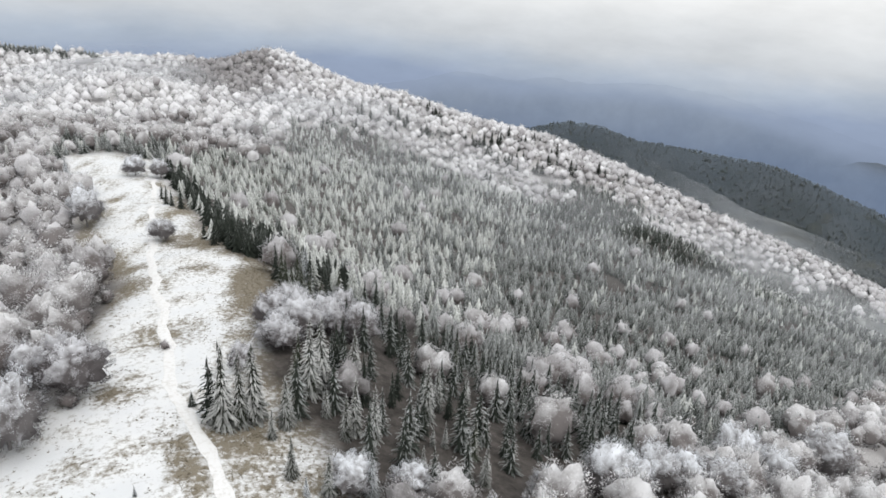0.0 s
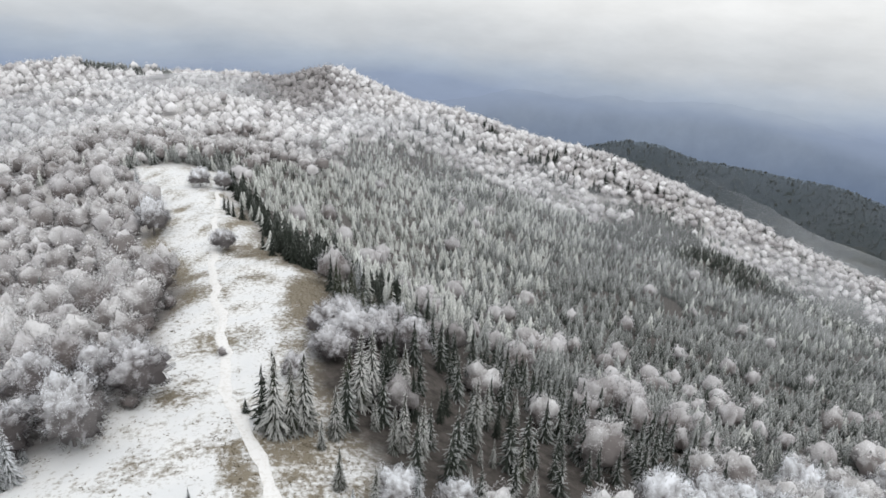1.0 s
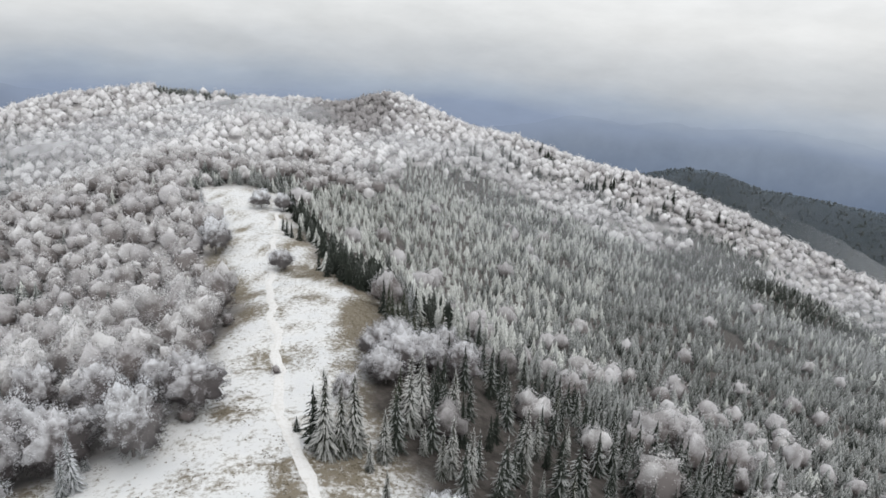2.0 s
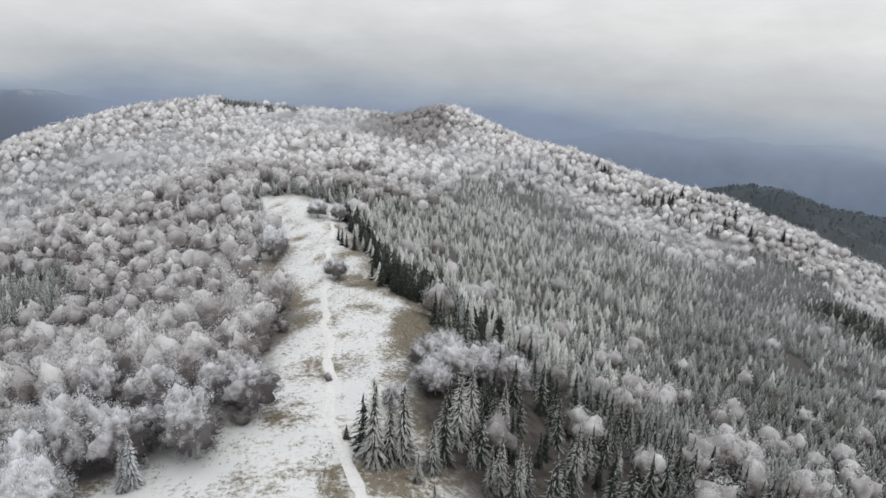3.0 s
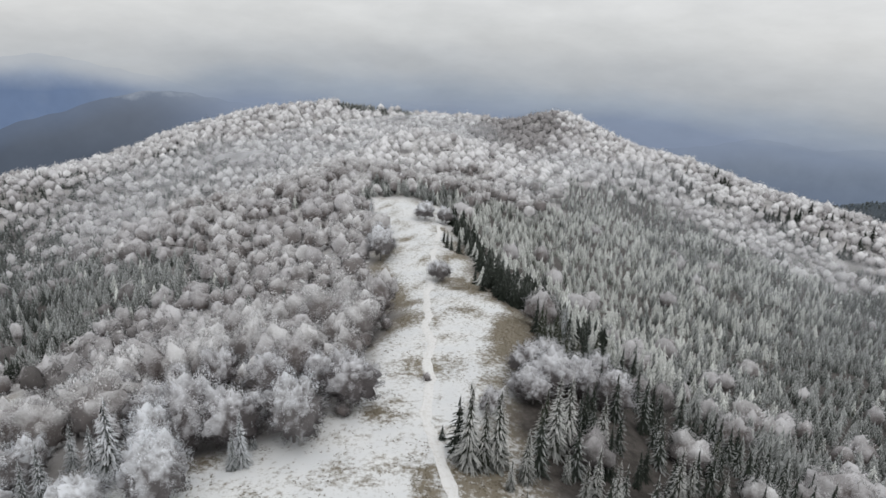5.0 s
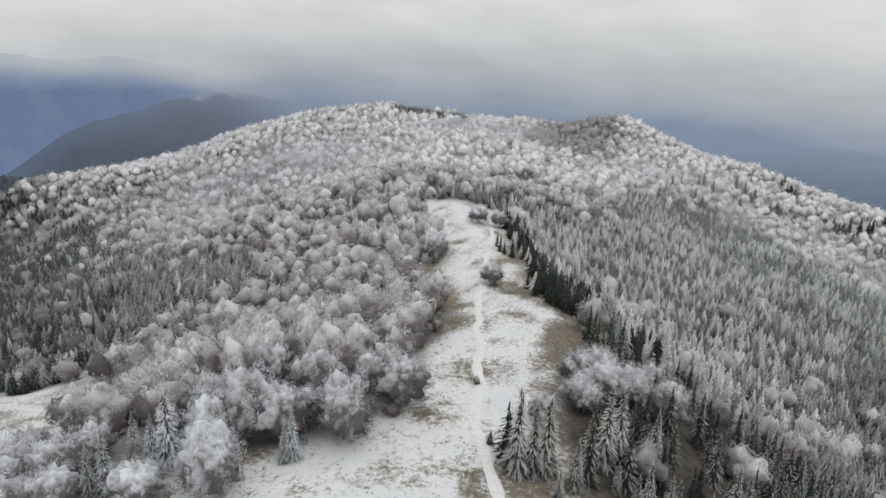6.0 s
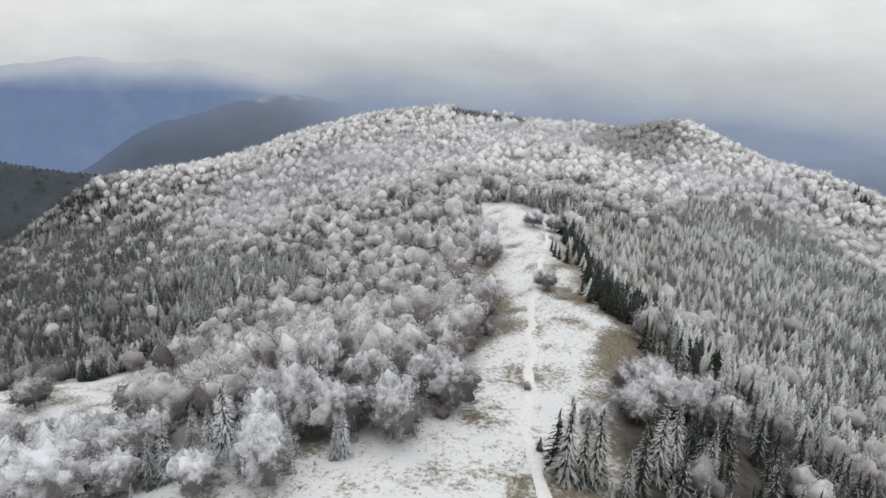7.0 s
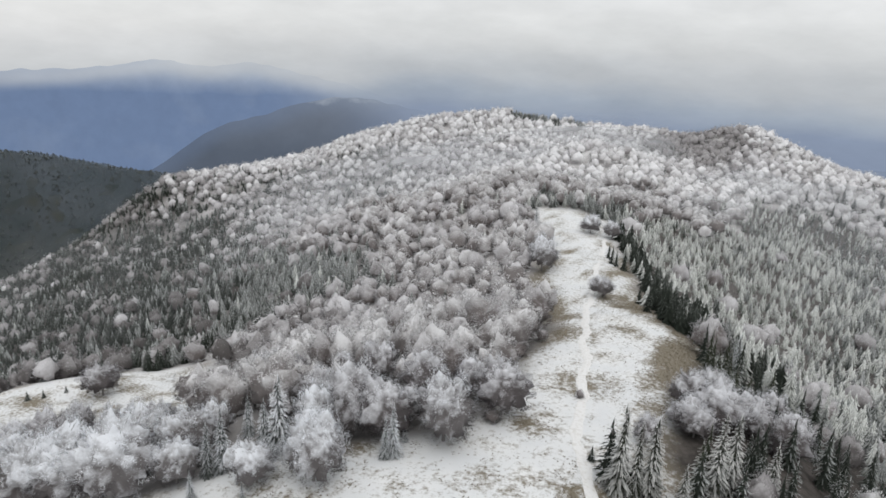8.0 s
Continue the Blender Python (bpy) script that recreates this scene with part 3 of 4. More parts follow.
def forest(name, label, shapes, mat, x, y, high, rng, broad=1.0):
    """A wood too dense to count: all its trees in one mesh, turned and stretched one by one."""
    verts, faces, rimes, norms, k = [], [], [], [], 0
    z = relief(x, y)
    pick = rng.randint(len(shapes), size=len(x))
    for s, (v, f, rime, nrm) in enumerate(shapes):
        at = np.where(pick == s)[0]
        if not len(at):
            continue
        a, g = rng.uniform(0, 6.28, len(at)), rng.uniform(0.82, 1.2, len(at)) * high[at] * broad
        c, s_ = np.cos(a)[:, None], np.sin(a)[:, None]
        px = (v[None, :, 0] * c - v[None, :, 1] * s_) * g[:, None] + x[at][:, None]
        py = (v[None, :, 0] * s_ + v[None, :, 1] * c) * g[:, None] + y[at][:, None]
        pz = v[None, :, 2] * high[at][:, None] + z[at][:, None] - 0.3
        verts.append(np.stack([px, py, pz], -1).reshape(-1, 3))
        norms.append(np.stack([nrm[None, :, 0] * c - nrm[None, :, 1] * s_, nrm[None, :, 0] * s_ + nrm[None, :, 1] * c, np.broadcast_to(nrm[None, :, 2], px.shape)], -1).reshape(-1, 3))
        faces.append((f[None] + (np.arange(len(at)) * len(v))[:, None, None]).reshape(-1, 3) + k)
        rimes.append((rime[None] + rng.normal(0, 0.10, (len(at), 1))).ravel())
        k += len(at) * len(v)
    me = crown_mesh(name, (np.concatenate(verts), np.concatenate(faces), np.concatenate(rimes), np.concatenate(norms)), mat)
    return tagged(new(name, me), label, "forest", kind="stuff")


def scatter(cell, r0, r1, rng, sector=63):
    """Jittered places, one to a cell, within a sector of bearings ahead and a band of distances."""
    n_ = int(r1 / cell) + 1
    i, j = np.meshgrid(np.arange(-n_, n_), np.arange(-n_ // 3, n_))
    x, y = (i.ravel() + rng.uniform(0, 1, i.size)) * cell, (j.ravel() + rng.uniform(0, 1, i.size)) * cell
    r, b = np.hypot(x, y), np.degrees(np.arctan2(x, y))
    keep = (r > r0) & (r < r1) & (abs(b) < sector) & (inside_meadow(x, y) < 0.35)
    return x[keep], y[keep]


# outlines of the spruce woods on either flank
WEST_WOOD = [(-465, 303), (-198, 190), (-190, 250), (-165, 274), (-125, 276), (-133, 305), (-207, 350), (-415, 540), (-557, 600), (-620, 590), (-700, 437)]
EAST_WOOD = [(-23, 300), (-20, 452), (25, 475), (70, 640), (148, 690), (205, 670), (235, 620), (275, 580), (344, 610), (420, 600), (520, 560), (640, 460), (680, 330),
             (400, 222), (240, 168), (180, 137), (150, 132), (125, 118), (95, 105), (70, 94), (35, 86), (10, 90), (10, 150), (13, 190), (-3, 215), (-19, 280)]


def within(x, y, outline):
    """Inside an outline, with a frayed edge."""
    fray = 10 + 25 * smooth(350, 550, np.hypot(x, y))
    x = x + waves(x, y, 60, 41) * fray
    y = y + waves(x, y, 45, 42) * fray
    inside = np.zeros(len(x), bool)
    for (x0, y0), (x1, y1) in zip(outline, outline[1:] + outline[:1]):
        if y0 != y1:
            inside ^= ((y0 > y) != (y1 > y)) & (x < (x1 - x0) * (y - y0) / (y1 - y0) + x0)
    return inside


def conifer_share(x, y):
    """How much of the wood is spruce, place by place."""
    r, b = np.hypot(x, y), np.degrees(np.arctan2(x, y))
    nz = waves(x, y, 55, 22)
    east = within(x, y, EAST_WOOD) * np.where(r < 260, 0.90, 0.92 + 0.065 * smooth(380, 460, r)) * (1 - 0.6 * smooth(0.15, 0.8, nz) * smooth(330, 250, r) * smooth(8, 16, b))
    west = within(x, y, WEST_WOOD) * np.clip(0.86 + 0.35 * waves(x, y, 70, 28), 0.45, 0.97)
    edge = smooth(-14, -9, b) * smooth(2, -3, b) * smooth(380, 390, r) * smooth(460, 430, r) * 0.92
    top = smooth(-15.5, -14, b) * smooth(-7.5, -8.5, b) * smooth(890, 910, r) * 0.92
    upper_west = smooth(-20, -26, b) * smooth(620, 680, r) * smooth(900, 800, r) * (0.35 + 0.3 * nz)
    spots = 0.015 + 0.035 * smooth(260, 400, r) + 0.5 * smooth(0.25, 0.8, waves(x, y, 90, 24)) * smooth(600, 660, r) * smooth(8, 14, b)
    hollow = 0.3 * smooth(0.2, 0.9, waves(x, y, 80, 25)) * smooth(480, 560, r) * smooth(6, -4, b) * smooth(-25, -18, b)
    return np.clip(np.maximum.reduce([east, west, edge, top, upper_west, spots, hollow, 0.75 * smooth(-42, -46, b) * smooth(280, 360, r)]), 0.02, 0.97)


def dark_share(x, y):
    """How much of the spruce is toned dark: little rime, with shade and vignetting painted in by bearing."""
    r, b = np.hypot(x, y), np.degrees(np.arctan2(x, y))
    return np.clip(0.07 + 0.5 * smooth(190, 150, r) * smooth(4, 10, b) + 0.30 * smooth(9, 20, b) * smooth(520, 380, r) + 0.25 * smooth(3, 9, b) * smooth(270, 210, r) + 0.18 * smooth(9, 20, b) * smooth(640, 560, r) + 0.9 * smooth(-16.5, -15, b) * smooth(-7, -9, b) * smooth(880, 900, r) + 0.6 * smooth(430, 520, r) * smooth(5, 9, b) * smooth(24, 18, b) * smooth(-0.4, 0.5, waves(x, y, 120, 29)) + 0.78 * smooth(-14, -22, b) + 0.14 * smooth(-34, -42, b) + 0.55 * smooth(20, 32, b) * smooth(290, 400, r) + 0.45 * smooth(22, 30, b) * smooth(460, 380, r) + (0.15 + 0.75 * (1 - within(x, y, EAST_WOOD))) * smooth(620, 690, r) * smooth(4, 10, b) + 0.3 * smooth(0.3, 0.9, waves(x, y, 75, 27)) + 0.7 * smooth(375, 385, r) * smooth(460, 440, r) * smooth(-14, -12, b) * smooth(-1, -4, b) + 0.2 * smooth(-18, -24, b), 0, 0.97)


# Frost-dusted floor, paler far out to soften the dark gaps between crowns.
put_attribute(ground.data, "dusting", ((1 - conifer_share(gx.ravel(), gy.ravel())) * np.maximum(smooth(180, 300, np.hypot(gx, gy).ravel()), 0.35 * smooth(-10, -25, gx.ravel())) * 0.9 * smooth(980, 880, np.hypot(gx, gy).ravel())))

# trees that stand out by themselves: x, y, height
SPRUCES = [(-1.9, 99.0, 17.8), (0.9, 99.0, 15.6), (3.2, 101.0, 16.2), (8.5, 98.6, 10.8), (5.8, 94.8, 6.7), (7.9, 84.6, 8.5), (14.3, 110.1, 17.8),
           (16.8, 112.4, 17.4), (23.7, 113.5, 14.6), (16.2, 102.7, 7.1), (18.5, 95.2, 10.0), (20.5, 96.8, 12.8), (23.7, 95.1, 12.2), (36.8, 104.7, 15.0),
           (41.4, 111.6, 11.6), (52.2, 121.2, 8.5), (35.2, 95.7, 5.3), (37.8, 95.8, 6.6), (29.8, 84.9, 7.0), (41.9, 85.3, 9.1), (13.0, 80.0, 8.4)]
SPRUCES_WEST = [(-61.9, 88.5, 14.3), (-72.9, 94, 8.3), (-67, 91, 8.9), (-71.2, 79.9, 10.2), (-69.3, 81.5, 12.1), (-41, 93.4, 9.6),
    (-41.5, 99.7, 5.3), (-41.9, 91.9, 7.6), (-98.7, 123.4, 8.3), (-70.1, 347, 10), (19.1, 175, 5.1), (22.5, 178.6, 11.6), (-69.4, 73.4, 5.2),
    (-59.4, 74.1, 3.4), (-14.4, 83.8, 2), (-92.6, 74.7, 7.3), (9.6, 80.4, 3.4), (19.6, 79.6, 7.7)]
DARK_SPRUCES = [(-3.9, 102.5, 12.6), (-24.4, 297.0, 7.7), (13.6, 174.5, 12.3), (-22.0, 288.0, 9.5), (-15.5, 272.0, 11.0), (-19.5, 281.0, 8.0),
                (-6.3, 230.9, 8.3), (-2.9, 215.0, 9.4), (-0.6, 222.0, 8.8), (1.9, 209.0, 9.6), (4.3, 214.0, 9.7), (6.2, 205.9, 7.7), (9.1, 210.8, 7.5), (10.8, 203.7, 10.4), (13.5, 209.6, 8.4), (15.0, 201.4, 8.3), (17.7, 207.2, 11.0), (18.9, 197.1, 9.1), (2.9, 224.0, 10.4), (12.5, 215.6, 9.2)]
FAR_FIRS = [(288, 714), (295, 703), (318, 724), (300, 661), (320, 666), (365, 726), (386, 744), (394, 696), (465, 755), (750, 1185), (486, 746), (217, 584), (270, 803), (216, 747), (199, 762), (161, 747), (263, 604), (321, 652), (344, 648), (388, 648),
            (431, 656), (344, 732), (292, 710), (304, 715), (299, 691), (465, 745), (751, 1174), (263, 794), (271, 789), (269, 826), (194, 716), (169, 738), (141, 681), (227, 724), (122, 712), (319, 708), (339, 676), (367, 666)]
BEECHES = [(-34.5, 102.4, 14), (-26.7, 114.9, 13.8), (-35.7, 121.9, 11.7), (-45.4, 99.1, 14.3), (-53.6, 101.7, 16.1), (-64.8, 108.1, 12),
    (-60.1, 128.7, 13.2), (-98.6, 133.6, 14.7), (-85.4, 129.4, 13.3), (-54.2, 87.6, 10.2), (-135.5, 90.6, 16.2), (-86.1, 73.2, 14.5),
    (-76.4, 77.7, 11.1), (-59.9, 78.8, 9.5), (-105.2, 102.7, 14.2), (-190.9, 161.5, 15.3), (-39.6, 346.7, 12.7), (-27.4, 339.9, 11.7),
    (16.8, 81.3, 8.2), (25.4, 80.1, 8)]
BEECHES_MORE = [(-48.9, 264.5, 17), (-19, 228, 9.5), (-167.2, 106, 21.3), (-165.9, 118.7, 18.6), (-133.3, 115, 17.6), (-81, 85.8, 13.6), (-44.6, 118.9, 13.7), (-126.2, 91.7, 13.9),
    (-49.9, 80.8, 14.1), (-185.9, 123.2, 13.1), (-154.7, 120.4, 14.5), (-98, 89.9, 11.5), (-81.3, 93.6, 9), (-161.2, 98.7, 14.6), (-105.9, 78.8, 11),
    (-44.2, 108.3, 8.6), (-74.1, 136.1, 9.1), (-69.9, 101.2, 7.5), (69, 87, 14.3), (87.6, 93.4, 15.3), (134.4, 113.6, 19.5), (53.4, 83.3, 7.9),
    (97.5, 94.8, 13.1), (147.3, 112, 16.8), (75, 87.2, 11.1), (109.8, 97.8, 15.2), (184.2, 124, 19.2)]
BEECHES_LOW = [(-53.4, 97.7, 12), (-57.1, 94.1, 13), (-129.5, 87.6, 17)]
GREY_BEECHES = [(-169.8, 131.9, 17.4), (14.7, 132.2, 12.5), (9.4, 127.7, 9.5), (22.7, 138.1, 10.5),
    (10.1, 138.6, 10.8), (15.5, 146.2, 10.6), (19.6, 136.6, 10.4), (28.6, 152.3, 10.7), (30.9, 138.6, 12.2), (10.8, 126.5, 8.5), (1.7, 119.0, 7.5)]
SHRUBS = [(-27.7, 111.6, 3.9), (-13, 131.4, 2.1), (-32.2, 151.6, 5.4), (-28.8, 165.5, 4.3), (-27.6, 124, 3.8)]
DARK_SHRUBS = [(-7.2, 106.8, 3.5), (-213.6, 148.3, 4.3), (-209.8, 151.8, 3.7), (-200.7, 142.2, 2.6), (-205.4, 157.8, 3.2), (-170.4, 177.4, 4)]


def part(name, me, parent, label=""):
    ob = new(name, me)
    ob.parent = parent
    return tagged(ob, label)


def plant(name, meshes, x, y, high, turn, broad, label, category, group):
    """One tree with its trunk and crown, rooted in the ground."""
    base = new(name)
    base.empty_display_size = 0.5
    base.matrix_basis = pose(x, y, float(relief(x, y)) - 0.1, 0, 0, turn) @ Matrix.Diagonal((high * broad, high * broad, high, 1))
    for what, me in meshes.items():
        part(what, me, base)
    return tagged(base, label, category, group)


def tree_meshes(name, shape, mat):
    (tv, tf), crown = shape
    return {"trunk": mesh_from(name + "_trunk", tv, tf, [BARK]), "crown": crown_mesh(name + "_crown", crown, mat)}


TALL_FIRS = [spruce_shape(90 + s, 36, 13, 0.140 + 0.015 * (s % 3), 0.05, 5) for s in range(4)]
FIRS = [spruce_shape(95 + s, 17, 9, 0.19 + 0.015 * (s % 3), 0.04, 2) for s in range(5)]
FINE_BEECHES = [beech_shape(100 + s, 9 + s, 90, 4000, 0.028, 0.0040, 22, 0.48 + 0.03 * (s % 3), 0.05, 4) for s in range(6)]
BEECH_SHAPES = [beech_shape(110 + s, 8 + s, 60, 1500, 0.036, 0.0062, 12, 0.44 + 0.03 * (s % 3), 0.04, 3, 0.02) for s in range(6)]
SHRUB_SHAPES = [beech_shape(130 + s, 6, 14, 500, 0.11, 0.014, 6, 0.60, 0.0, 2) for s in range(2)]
MESHES = {"tall_spruce": [tree_meshes("tall_spruce", f, NEEDLE_TALL) for f in TALL_FIRS],
          "spruce": [tree_meshes("spruce", f, NEEDLE) for f in FIRS],
          "white_spruce": [tree_meshes("white_spruce", f, NEEDLE_WHITE) for f in TALL_FIRS[:3]],
          "dark_spruce": [tree_meshes("dark_spruce", f, NEEDLE_DARK) for f in FIRS[:3]],
          "dusky_spruce": [tree_meshes("dusky_spruce", f, NEEDLE_DUSK) for f in FIRS[:3]],
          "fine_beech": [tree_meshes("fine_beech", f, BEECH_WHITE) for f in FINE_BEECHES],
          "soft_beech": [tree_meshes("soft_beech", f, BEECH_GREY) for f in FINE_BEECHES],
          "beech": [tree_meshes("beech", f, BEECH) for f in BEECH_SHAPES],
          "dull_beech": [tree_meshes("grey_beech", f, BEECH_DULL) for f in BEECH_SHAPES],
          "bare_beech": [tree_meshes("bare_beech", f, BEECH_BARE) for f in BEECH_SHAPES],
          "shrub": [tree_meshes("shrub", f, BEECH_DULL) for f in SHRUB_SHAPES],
          "dark_shrub": [tree_meshes("dark_shrub", spruce_shape(150 + s, 9, 11, 0.36), NEEDLE_DUSK) for s in range(2)]}
WORDS = {"white_spruce": ("spruce_tree", "slender spruce almost white with thick rime at the meadow", "spruce tree", "white spruces on the ridge"),
         "tall_spruce": ("spruce_tree", "tall green spruce hung with white rime at the meadow", "spruce tree", "tall spruces at the meadow"),
         "fine_beech": ("beech_tree", "old bare beech with a domed crown white with thick rime", "beech tree", "white beeches at the meadow"),
         "spruce": ("spruce_tree", "green spruce with white rime on its drooping branches", "spruce tree", "rimed spruces on the ridge"),
         "dark_spruce": ("spruce_tree", "dark green spruce with hardly any rime at the meadow's edge", "spruce tree", "dark spruces on the ridge"),
         "dusky_spruce": ("spruce_tree", "grey-green spruce with thin rime among denser forest", "spruce tree", "dusky spruces on the slope"),
         "beech": ("beech_tree", "bare beech tree with a broad crown thick with white rime", "beech tree", "rimed beeches on the ridge"),
         "dull_beech": ("beech_tree", "bare grey-brown beech tree with thin rime on its twigs", "beech tree", "grey beeches on the ridge"),
         "soft_beech": ("beech_tree", "bare beech with a domed greyish crown under soft rime", "beech tree", "grey-white beeches at the meadow"),
         "bare_beech": ("beech_tree", "bare brown beech tree with hardly any rime between spruces", "beech tree", "bare beeches on the slope"),
         "shrub": ("shrub", "low round bare shrub with thin rime beside the snowy meadow", "shrub", "rimed shrubs at the meadow"),
         "dark_shrub": ("young_spruce", "small dark green young spruce on the snowy meadow", "young spruce", "young spruces on the meadow")}
rng = np.random.RandomState(11)


def plant_kind(kind, x, y, high):
    name, label, category, group = WORDS[kind]
    plant(name, MESHES[kind][rng.randint(len(MESHES[kind]))], x, y, high, rng.uniform(0, 360), rng.uniform(0.92, 1.15) * (1.7 if y > 500 else 1.12 if "spruce" in kind else 1.0), label, category, group)


def white_one(x, y):
    """Whether a beech stands among the whitest: by the lower meadow and on the near slopes; the rest are greyer, partly
    to paint in shadowed gaps.
    """
    return x > 40 or y < 95 or (x, y) == (-34.5, 102.4) or (-60 < x < -15 and y > 220)


STANDING = []
for kind, places in (("tall_spruce", SPRUCES), ("white_spruce", [(x, y, 1.15 * z) for x, y, z in SPRUCES_WEST]), ("dark_spruce", DARK_SPRUCES + [(x, y, 14 + 5 * math.sin(x) ** 2) for x, y in FAR_FIRS if math.hypot(x, y) < 950]), ("fine_beech", [(x, y, z * (1.25 if x < -85 and y < 110 else 1.0)) for x, y, z in BEECHES + BEECHES_MORE + BEECHES_LOW if white_one(x, y)]), ("soft_beech", [q for q in BEECHES + BEECHES_MORE + BEECHES_LOW if not white_one(*q[:2])]), ("soft_beech", GREY_BEECHES), ("shrub", SHRUBS), ("dark_shrub", DARK_SHRUBS)):
    for x, y, high in places:
        plant_kind(kind, x, y, high)
        STANDING.append((x, y, 2.6 if "spruce" in kind else 4.5 if "beech" in kind else 1.5))
# the dark edge of the spruce wood along the meadow, with dark rows added for its shaded interior, and more dark spruces
# on the far knoll
EDGE = [(float(meadow_edges(y)[1]) + rng.uniform(1.5, 8.0), y + rng.uniform(-1.5, 1.5), rng.uniform(7, 12.5)) for y in np.arange(190, 345, 2.4)]
EDGE += [(float(meadow_edges(y)[1]) + row + rng.uniform(-2.5, 2.5), float(y), rng.uniform(7, 11)) for y in np.arange(192, 240, 2.2) for row in (9, 15, 21)]
EDGE += [(x + 9 * math.sin(y), y + 8 * math.cos(x), 10 + 5 * math.sin(y) ** 2) for x, y in FAR_FIRS if math.hypot(x, y) < 950]
STANDING += [(x, y, 2.0) for x, y, _ in EDGE]
STANDING = np.array(STANDING)

rng = np.random.RandomState(5)
TREES = []
for fir_cell, beech_cell, r0, r1 in ((5.6, 9.8, 62, 215), (4.5, 9.2, 215, 560), (5.2, 9.4, 560, 1010)):
    band = []
    for fir, cell in ((True, fir_cell), (False, beech_cell)):
        x, y = scatter(cell, r0, r1, rng)
        r, b = np.hypot(x, y), np.degrees(np.arctan2(x, y))
        share = conifer_share(x, y)
        keep = rng.rand(len(x)) < (share if fir else 1.0 - share)
        grey = 0.20 + 0.2 * waves(x, y, 150, 26) + 0.45 * smooth(0.1, 0.7, waves(x, y, 130, 34)) * smooth(450, 600, r) + 0.22 * smooth(500, 330, r) * smooth(-40, -25, b) * smooth(-5, -12, b) * smooth(150, 230, r) + 0.5 * smooth(-22, -30, b) * smooth(180, 220, r) * smooth(620, 480, r)
        dull = rng.rand(len(x)) < (dark_share(x, y) if fir else grey)
        high = rng.uniform(*((8, 13.5) if r0 < 200 else (5.5, 9.5) if r0 < 300 else (6, 9.5)), len(x)) if fir else rng.uniform(*((10, 17) if r0 < 200 else (9.5, 15.5) if r0 < 300 else (10, 15.5)), len(x))
        if fir:
            high = high * (1 + 0.12 * smooth(-12, -22, b)) * (1 - 0.25 * smooth(17, 11, b) * smooth(-3, 0, b) * smooth(225, 260, r))
        else:
            dull = (dull & ~((b > 22) & (r < 260))) | (rng.rand(len(x)) < 0.5 * smooth(6, 12, b) * smooth(26, 20, b) * smooth(260, 200, r)) | (within(x, y, WEST_WOOD) & (rng.rand(len(x)) < 0.85)) | (within(x, y, EAST_WOOD) & (r > 150) & (rng.rand(len(x)) < 0.8))
            keep &= ~(within(x, y, EAST_WOOD) & (r > 300) & (rng.rand(len(x)) < 0.6))
        dull = dull.astype(int)
        # Darkest class by bearing: rimeless trees, partly to paint in shade and vignetting.
        if fir:
            dull[rng.rand(len(x)) < 0.75 * smooth(-33, -46, b) * smooth(230, 330, r) + 0.5 * smooth(5, 10, b) * smooth(28, 20, b) * smooth(190, 150, r) + 0.65 * smooth(27, 31, b) * smooth(44, 40, b) * smooth(540, 590, r) * smooth(760, 700, r)] = 2
        else:
            dull[rng.rand(len(x)) < 0.7 * smooth(4, 8, b) * smooth(26, 20, b) * smooth(200, 160, r)] = 2
        if not fir:
            dull[np.hypot((x - 16) / 55, (y - 830) / 120) + 0.25 * waves(x, y, 40, 33) < 1] = 2
            dull[(r > 290) & (rng.rand(len(x)) < np.maximum(0.85 * smooth(-39, -45, b), 0.45 * within(x, y, WEST_WOOD)))] = 2
            dull[(dull == 0) & (r > 430) & (rng.rand(len(x)) < 0.7 * smooth(22, 31, b))] = 1
            dull[(r > 230) & (rng.rand(len(x)) < 0.45 * smooth(-28, -36, b) * smooth(640, 520, r))] = 2
            dull[(dull == 0) & (r > 450) & (rng.rand(len(x)) < 0.75 * smooth(-26, -34, b) * smooth(880, 780, r))] = 1
        else:
            high = high * np.where((r > 600) & ~within(x, y, EAST_WOOD) & ~within(x, y, WEST_WOOD), 0.85, 1.0)
        bare = smooth(3, 8, b) * smooth(34, 22, b) * smooth(165, 130, r) * 0.14
        keep &= rng.rand(len(x)) > bare
        if fir:
            keep &= ~(within(x, y, EAST_WOOD) & (r > 215) & (r < 540) & (abs(waves(x, y, 150, 45)) < 0.05) & (waves(x, y, 60, 46) > -0.2))
        keep &= ~((b > -62) & (b < -14) & (r < 128 + 87 * smooth(-38, -46, b)))
        gap = ((x[:, None] - STANDING[None, :, 0]) ** 2 + (y[:, None] - STANDING[None, :, 1]) ** 2) > (STANDING[None, :, 2] + (0 if fir else 2.5)) ** 2
        keep &= gap.all(1)
        band.append([v[keep] for v in (x, y, np.full(len(x), fir), dull, high)])
    TREES.append([np.concatenate(v) for v in zip(*band)])

# the nearest of them one by one
x, y, fir, dull, high = TREES[0]
order = np.argsort(np.hypot(x, y))
single = np.zeros(len(x), bool)
for f in (True, False):
    single[[k for k in order if fir[k] == f][:190 if f else 200]] = True
rng = np.random.RandomState(12)
for k in np.where(single)[0]:
    plant_kind(("spruce", "dusky_spruce", "dark_spruce")[int(dull[k])] if fir[k] else ("beech", "dull_beech", "bare_beech")[int(dull[k])], float(x[k]), float(y[k]), float(high[k]) * (0.72 if dull[k] == 2 and not fir[k] else 1.0))
TREES[0] = [v[~single] for v in TREES[0]]

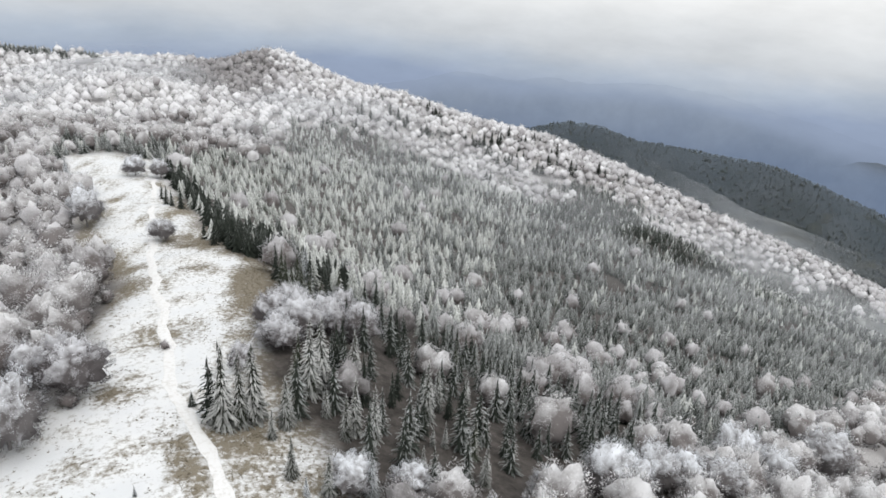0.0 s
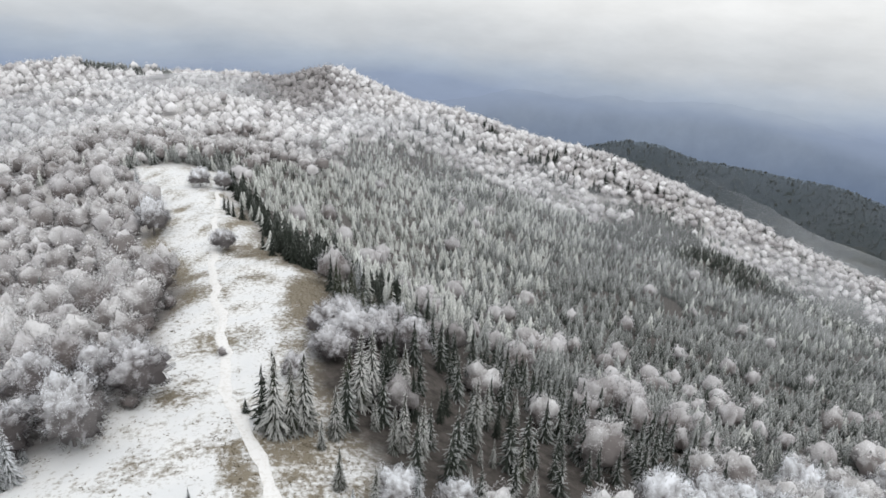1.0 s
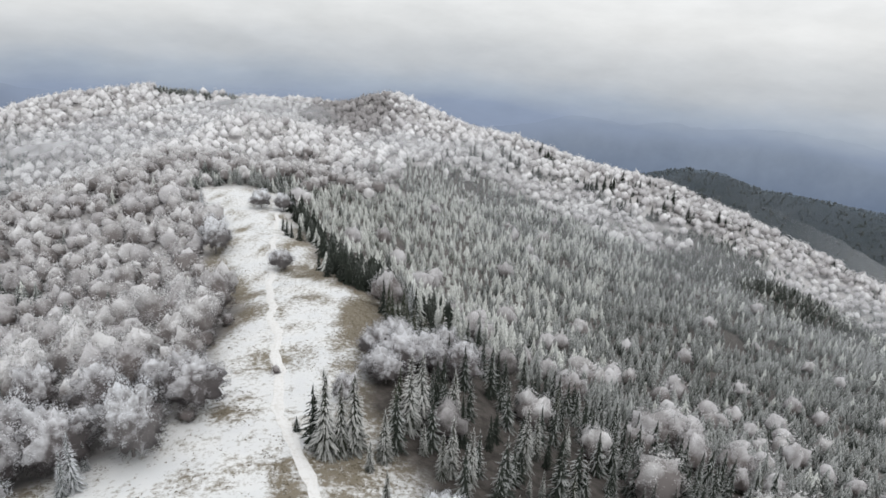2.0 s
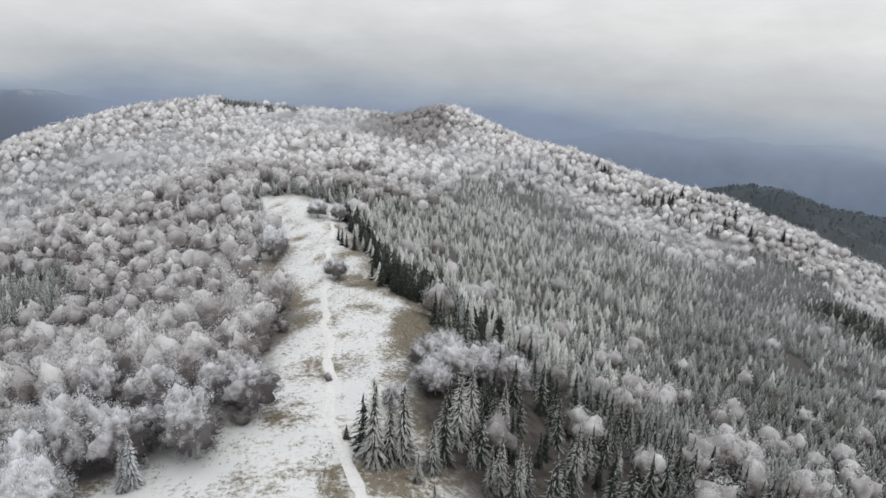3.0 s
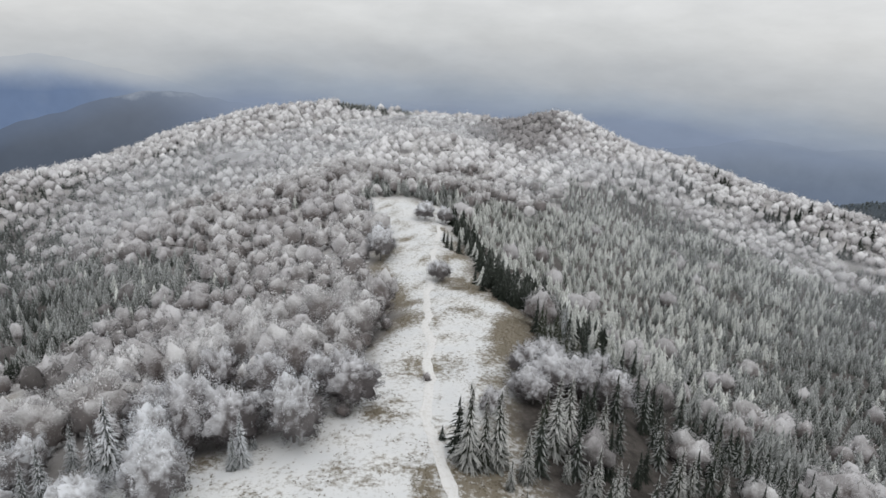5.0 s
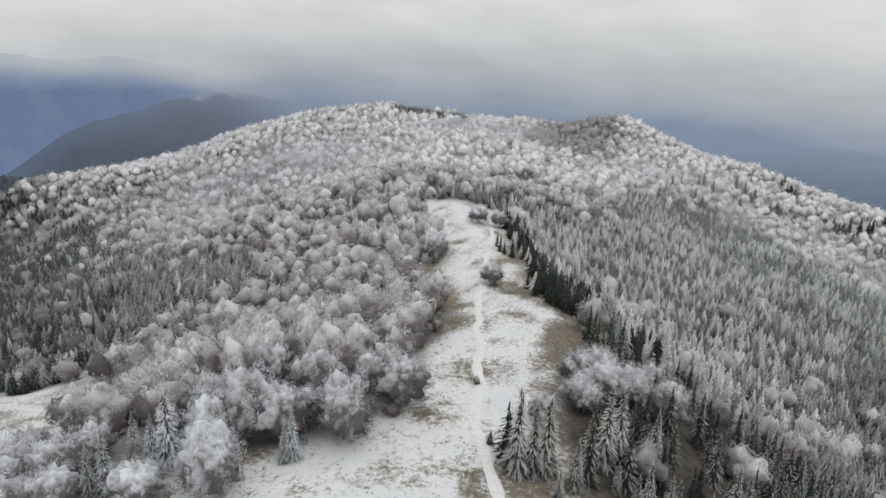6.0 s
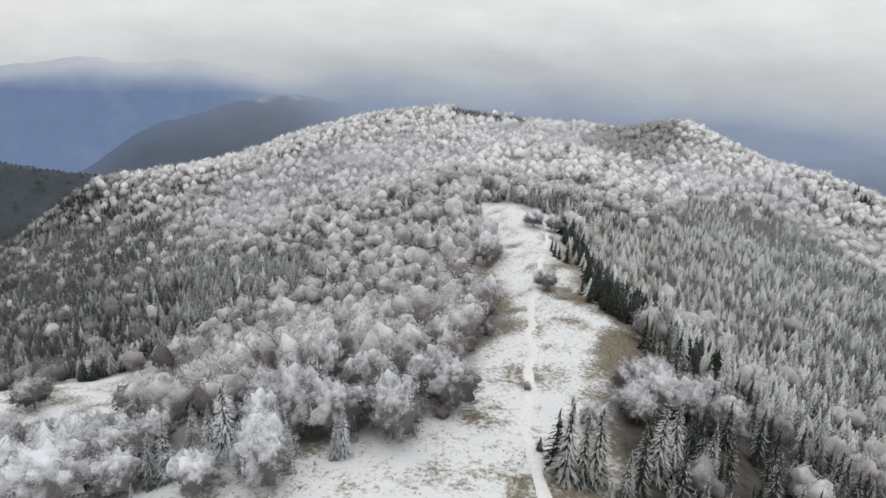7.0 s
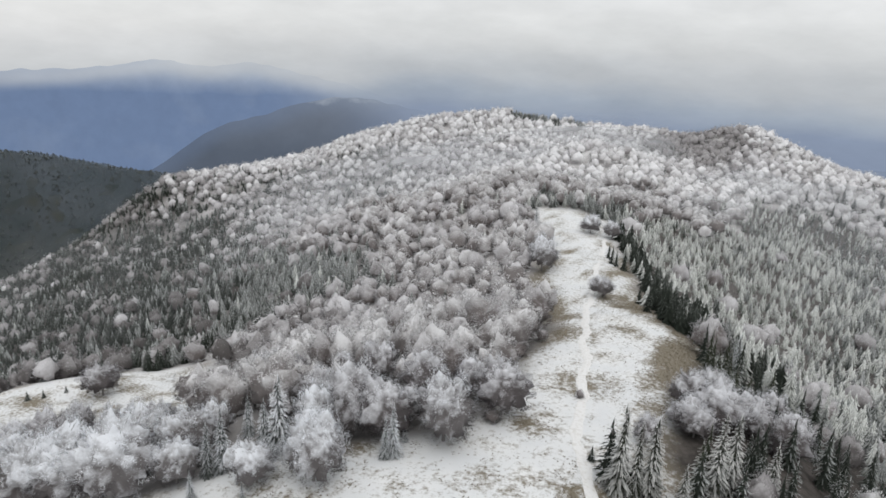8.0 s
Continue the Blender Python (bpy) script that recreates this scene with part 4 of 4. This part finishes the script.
# Farther beech crowns are paler and flatter in tone: haze painted into their colour.
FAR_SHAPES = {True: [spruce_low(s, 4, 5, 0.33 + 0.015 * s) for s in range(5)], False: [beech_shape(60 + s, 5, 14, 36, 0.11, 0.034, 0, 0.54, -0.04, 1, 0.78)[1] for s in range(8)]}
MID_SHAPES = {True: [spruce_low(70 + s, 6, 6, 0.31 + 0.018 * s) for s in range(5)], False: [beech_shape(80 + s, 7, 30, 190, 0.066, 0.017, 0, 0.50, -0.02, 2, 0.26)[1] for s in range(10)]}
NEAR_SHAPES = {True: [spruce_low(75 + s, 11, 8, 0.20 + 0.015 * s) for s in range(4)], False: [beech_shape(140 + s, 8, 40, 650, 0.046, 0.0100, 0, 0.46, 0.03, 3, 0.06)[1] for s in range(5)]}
NAMES = {(True, 0): ("spruce_forest", "dense spruce forest white with rime on the slope", NEEDLE_THICK), (True, 1): ("dark_spruce_forest", "dark green spruce forest with thin rime", NEEDLE_DUSK),
         (True, 2): ("dark_spruce_forest", "dark spruce forest with hardly any rime, shade painted into its colour", NEEDLE_DARK),
         (False, 0): ("beech_forest", "bare beech forest thick with white rime", BEECH), (False, 1): ("bare_beech_forest", "bare greyish beech forest with thin rime", BEECH_DULL),
         (False, 2): ("bare_beech_forest", "dark bare beech trees with hardly any rime", BEECH_BARE)}
rng = np.random.RandomState(13)
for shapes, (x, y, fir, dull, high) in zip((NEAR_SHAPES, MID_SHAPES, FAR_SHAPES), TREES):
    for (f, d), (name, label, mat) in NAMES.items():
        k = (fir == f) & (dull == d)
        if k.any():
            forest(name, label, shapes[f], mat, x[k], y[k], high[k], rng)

x, y, high = (np.array([q[k] for q in EDGE]) for k in range(3))
forest("dark_spruce_forest", "dark green spruces with hardly any rime, some for the shade at the wood's edge", MID_SHAPES[True], NEEDLE_DARK, x, y, high, rng)

# far wooded hills beyond the ridge, in clumps
x, y = scatter(10.0, 1200, 1900, rng, 60)
k = abs(np.degrees(np.arctan2(x, y)) + 6) > 31
x, y = x[k], y[k]
forest("distant_forest", "dark distant forest on hazy hills", [spruce_low(7, 2, 4, 0.7), spruce_low(8, 2, 4, 0.9)], DARK_WOOD, x, y, rng.uniform(2.5, 6.5, len(x)), rng)

# ---------------------------------------------------------------- dry grass tufts on the meadow
rng = np.random.RandomState(14)
x, y = rng.uniform(-75, 25, 60000), rng.uniform(75, 240, 60000)
dens = inside_meadow(x, y) * (0.02 + 0.75 * dryness(x, y) + 0.25 * smooth(0.2, 0.8, waves(x, y, 13, 30)))
lane = np.interp(y, ly, lx)
k = (rng.rand(len(x)) < dens * 0.5) & (abs(x - lane) > 1.5)
x, y = x[k], y[k]
z = relief(x, y)
blades = []
n_ = len(x)
for q in range(4):
    a, l_ = rng.uniform(0, 6.28, n_), rng.uniform(0.25, 0.6, n_)
    d = np.stack([np.cos(a), np.sin(a), np.zeros(n_)], -1)
    o = np.stack([x, y, z - 0.03], -1)
    s_ = np.stack([-np.sin(a), np.cos(a), np.zeros(n_)], -1) * 0.10
    blades.append(np.stack([o - s_, o + s_, o + d * l_[:, None] * 0.7 + np.array((0, 0, 0.35)) * l_[:, None]], 1))
v = np.concatenate(blades).reshape(-1, 3)
tagged(new("dry_grass", mesh_from("dry_grass", v, np.arange(len(v)).reshape(-1, 3), [DRYGRASS])), "tufts of dry yellow-brown grass poking through snow", "grass", kind="stuff")

# ---------------------------------------------------------------- translucent sheets for mist and distance haze over the far slopes and valleys
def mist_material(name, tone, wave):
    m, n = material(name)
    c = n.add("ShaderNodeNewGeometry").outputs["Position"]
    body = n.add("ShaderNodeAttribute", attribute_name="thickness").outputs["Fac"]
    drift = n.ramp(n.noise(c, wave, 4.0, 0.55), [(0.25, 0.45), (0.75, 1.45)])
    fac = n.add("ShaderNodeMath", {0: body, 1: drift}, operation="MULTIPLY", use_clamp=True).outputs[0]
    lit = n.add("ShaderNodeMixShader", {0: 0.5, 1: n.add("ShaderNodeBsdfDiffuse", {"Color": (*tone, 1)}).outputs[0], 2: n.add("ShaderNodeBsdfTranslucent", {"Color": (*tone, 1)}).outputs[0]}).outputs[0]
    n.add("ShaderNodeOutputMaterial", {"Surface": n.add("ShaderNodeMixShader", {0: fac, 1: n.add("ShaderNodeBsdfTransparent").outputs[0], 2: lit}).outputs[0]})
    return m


def mist_layer(lift, reach, spread, thick, mat, label):
    """A translucent sheet that follows the land at a height over it, thinned over crests to clear the skyline in view.
    """
    b, r = np.radians(np.linspace(-72, 72, 190)), np.geomspace(reach[0], reach[1], 120)
    bb, rr = np.meshgrid(b, r)
    x, y = np.sin(bb) * rr, np.cos(bb) * rr
    z = relief(x, y)
    around = sum(relief(x + 160 * math.cos(a), y + 160 * math.sin(a)) for a in np.arange(8) * math.pi / 4) / 8
    body = thick(x, y, z, rr) * smooth(reach[0], reach[0] * 1.6, rr) * smooth(reach[1], reach[1] * 0.85, rr)
    if reach[0] < 700:
        body = body * smooth(15, 2, z - around) * (1 - smooth(620, 760, rr) * smooth(12, 20, np.degrees(bb)))
        z = around
    faces = np.array(grid_faces(*x.shape))
    me = mesh_from("mist", np.stack([x, y, z + lift + waves(x, y, 260, int(lift)) * spread], -1).reshape(-1, 3), faces[body.ravel()[faces].max(1) > 0.004], [mat], smooth_faces=True)
    put_attribute(me, "thickness", body)
    tagged(new("mist", me), label, "mist", kind="stuff")


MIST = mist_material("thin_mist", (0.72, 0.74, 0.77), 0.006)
HAZE_SHEET = mist_material("blue_haze_sheet", (0.23, 0.275, 0.325), 0.003)
# Thickens with distance from the camera, in place of aerial haze.
mist_layer(14, (230, 1000), 1.5, lambda x, y, z, r: (0.05 + 0.24 * smooth(300, 780, r)) * (1 - 0.7 * smooth(-250, -420, x) * smooth(-80, -130, z)) + 0.06 * smooth(-90, -150, z) * smooth(150, 450, x), MIST, "thin grey sheet over the treetops for mist and distance haze")
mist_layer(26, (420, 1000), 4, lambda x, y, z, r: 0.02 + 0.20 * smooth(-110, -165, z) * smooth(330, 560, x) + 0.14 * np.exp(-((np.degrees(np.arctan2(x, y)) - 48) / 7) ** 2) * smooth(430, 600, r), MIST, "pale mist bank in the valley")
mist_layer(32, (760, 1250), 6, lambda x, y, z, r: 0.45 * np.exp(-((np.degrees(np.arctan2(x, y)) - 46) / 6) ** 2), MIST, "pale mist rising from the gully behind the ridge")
# Tinted sheets close above the ground imitate haze on the far hills.
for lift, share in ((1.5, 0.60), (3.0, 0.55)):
    mist_layer(lift, (1040, 3000), 1, lambda x, y, z, r: share * (0.55 + 0.10 * smooth(200, 500, x) + 0.3 * smooth(1500, 2600, r)), HAZE_SHEET, "blue-grey sheet over the deep valley standing in for haze")
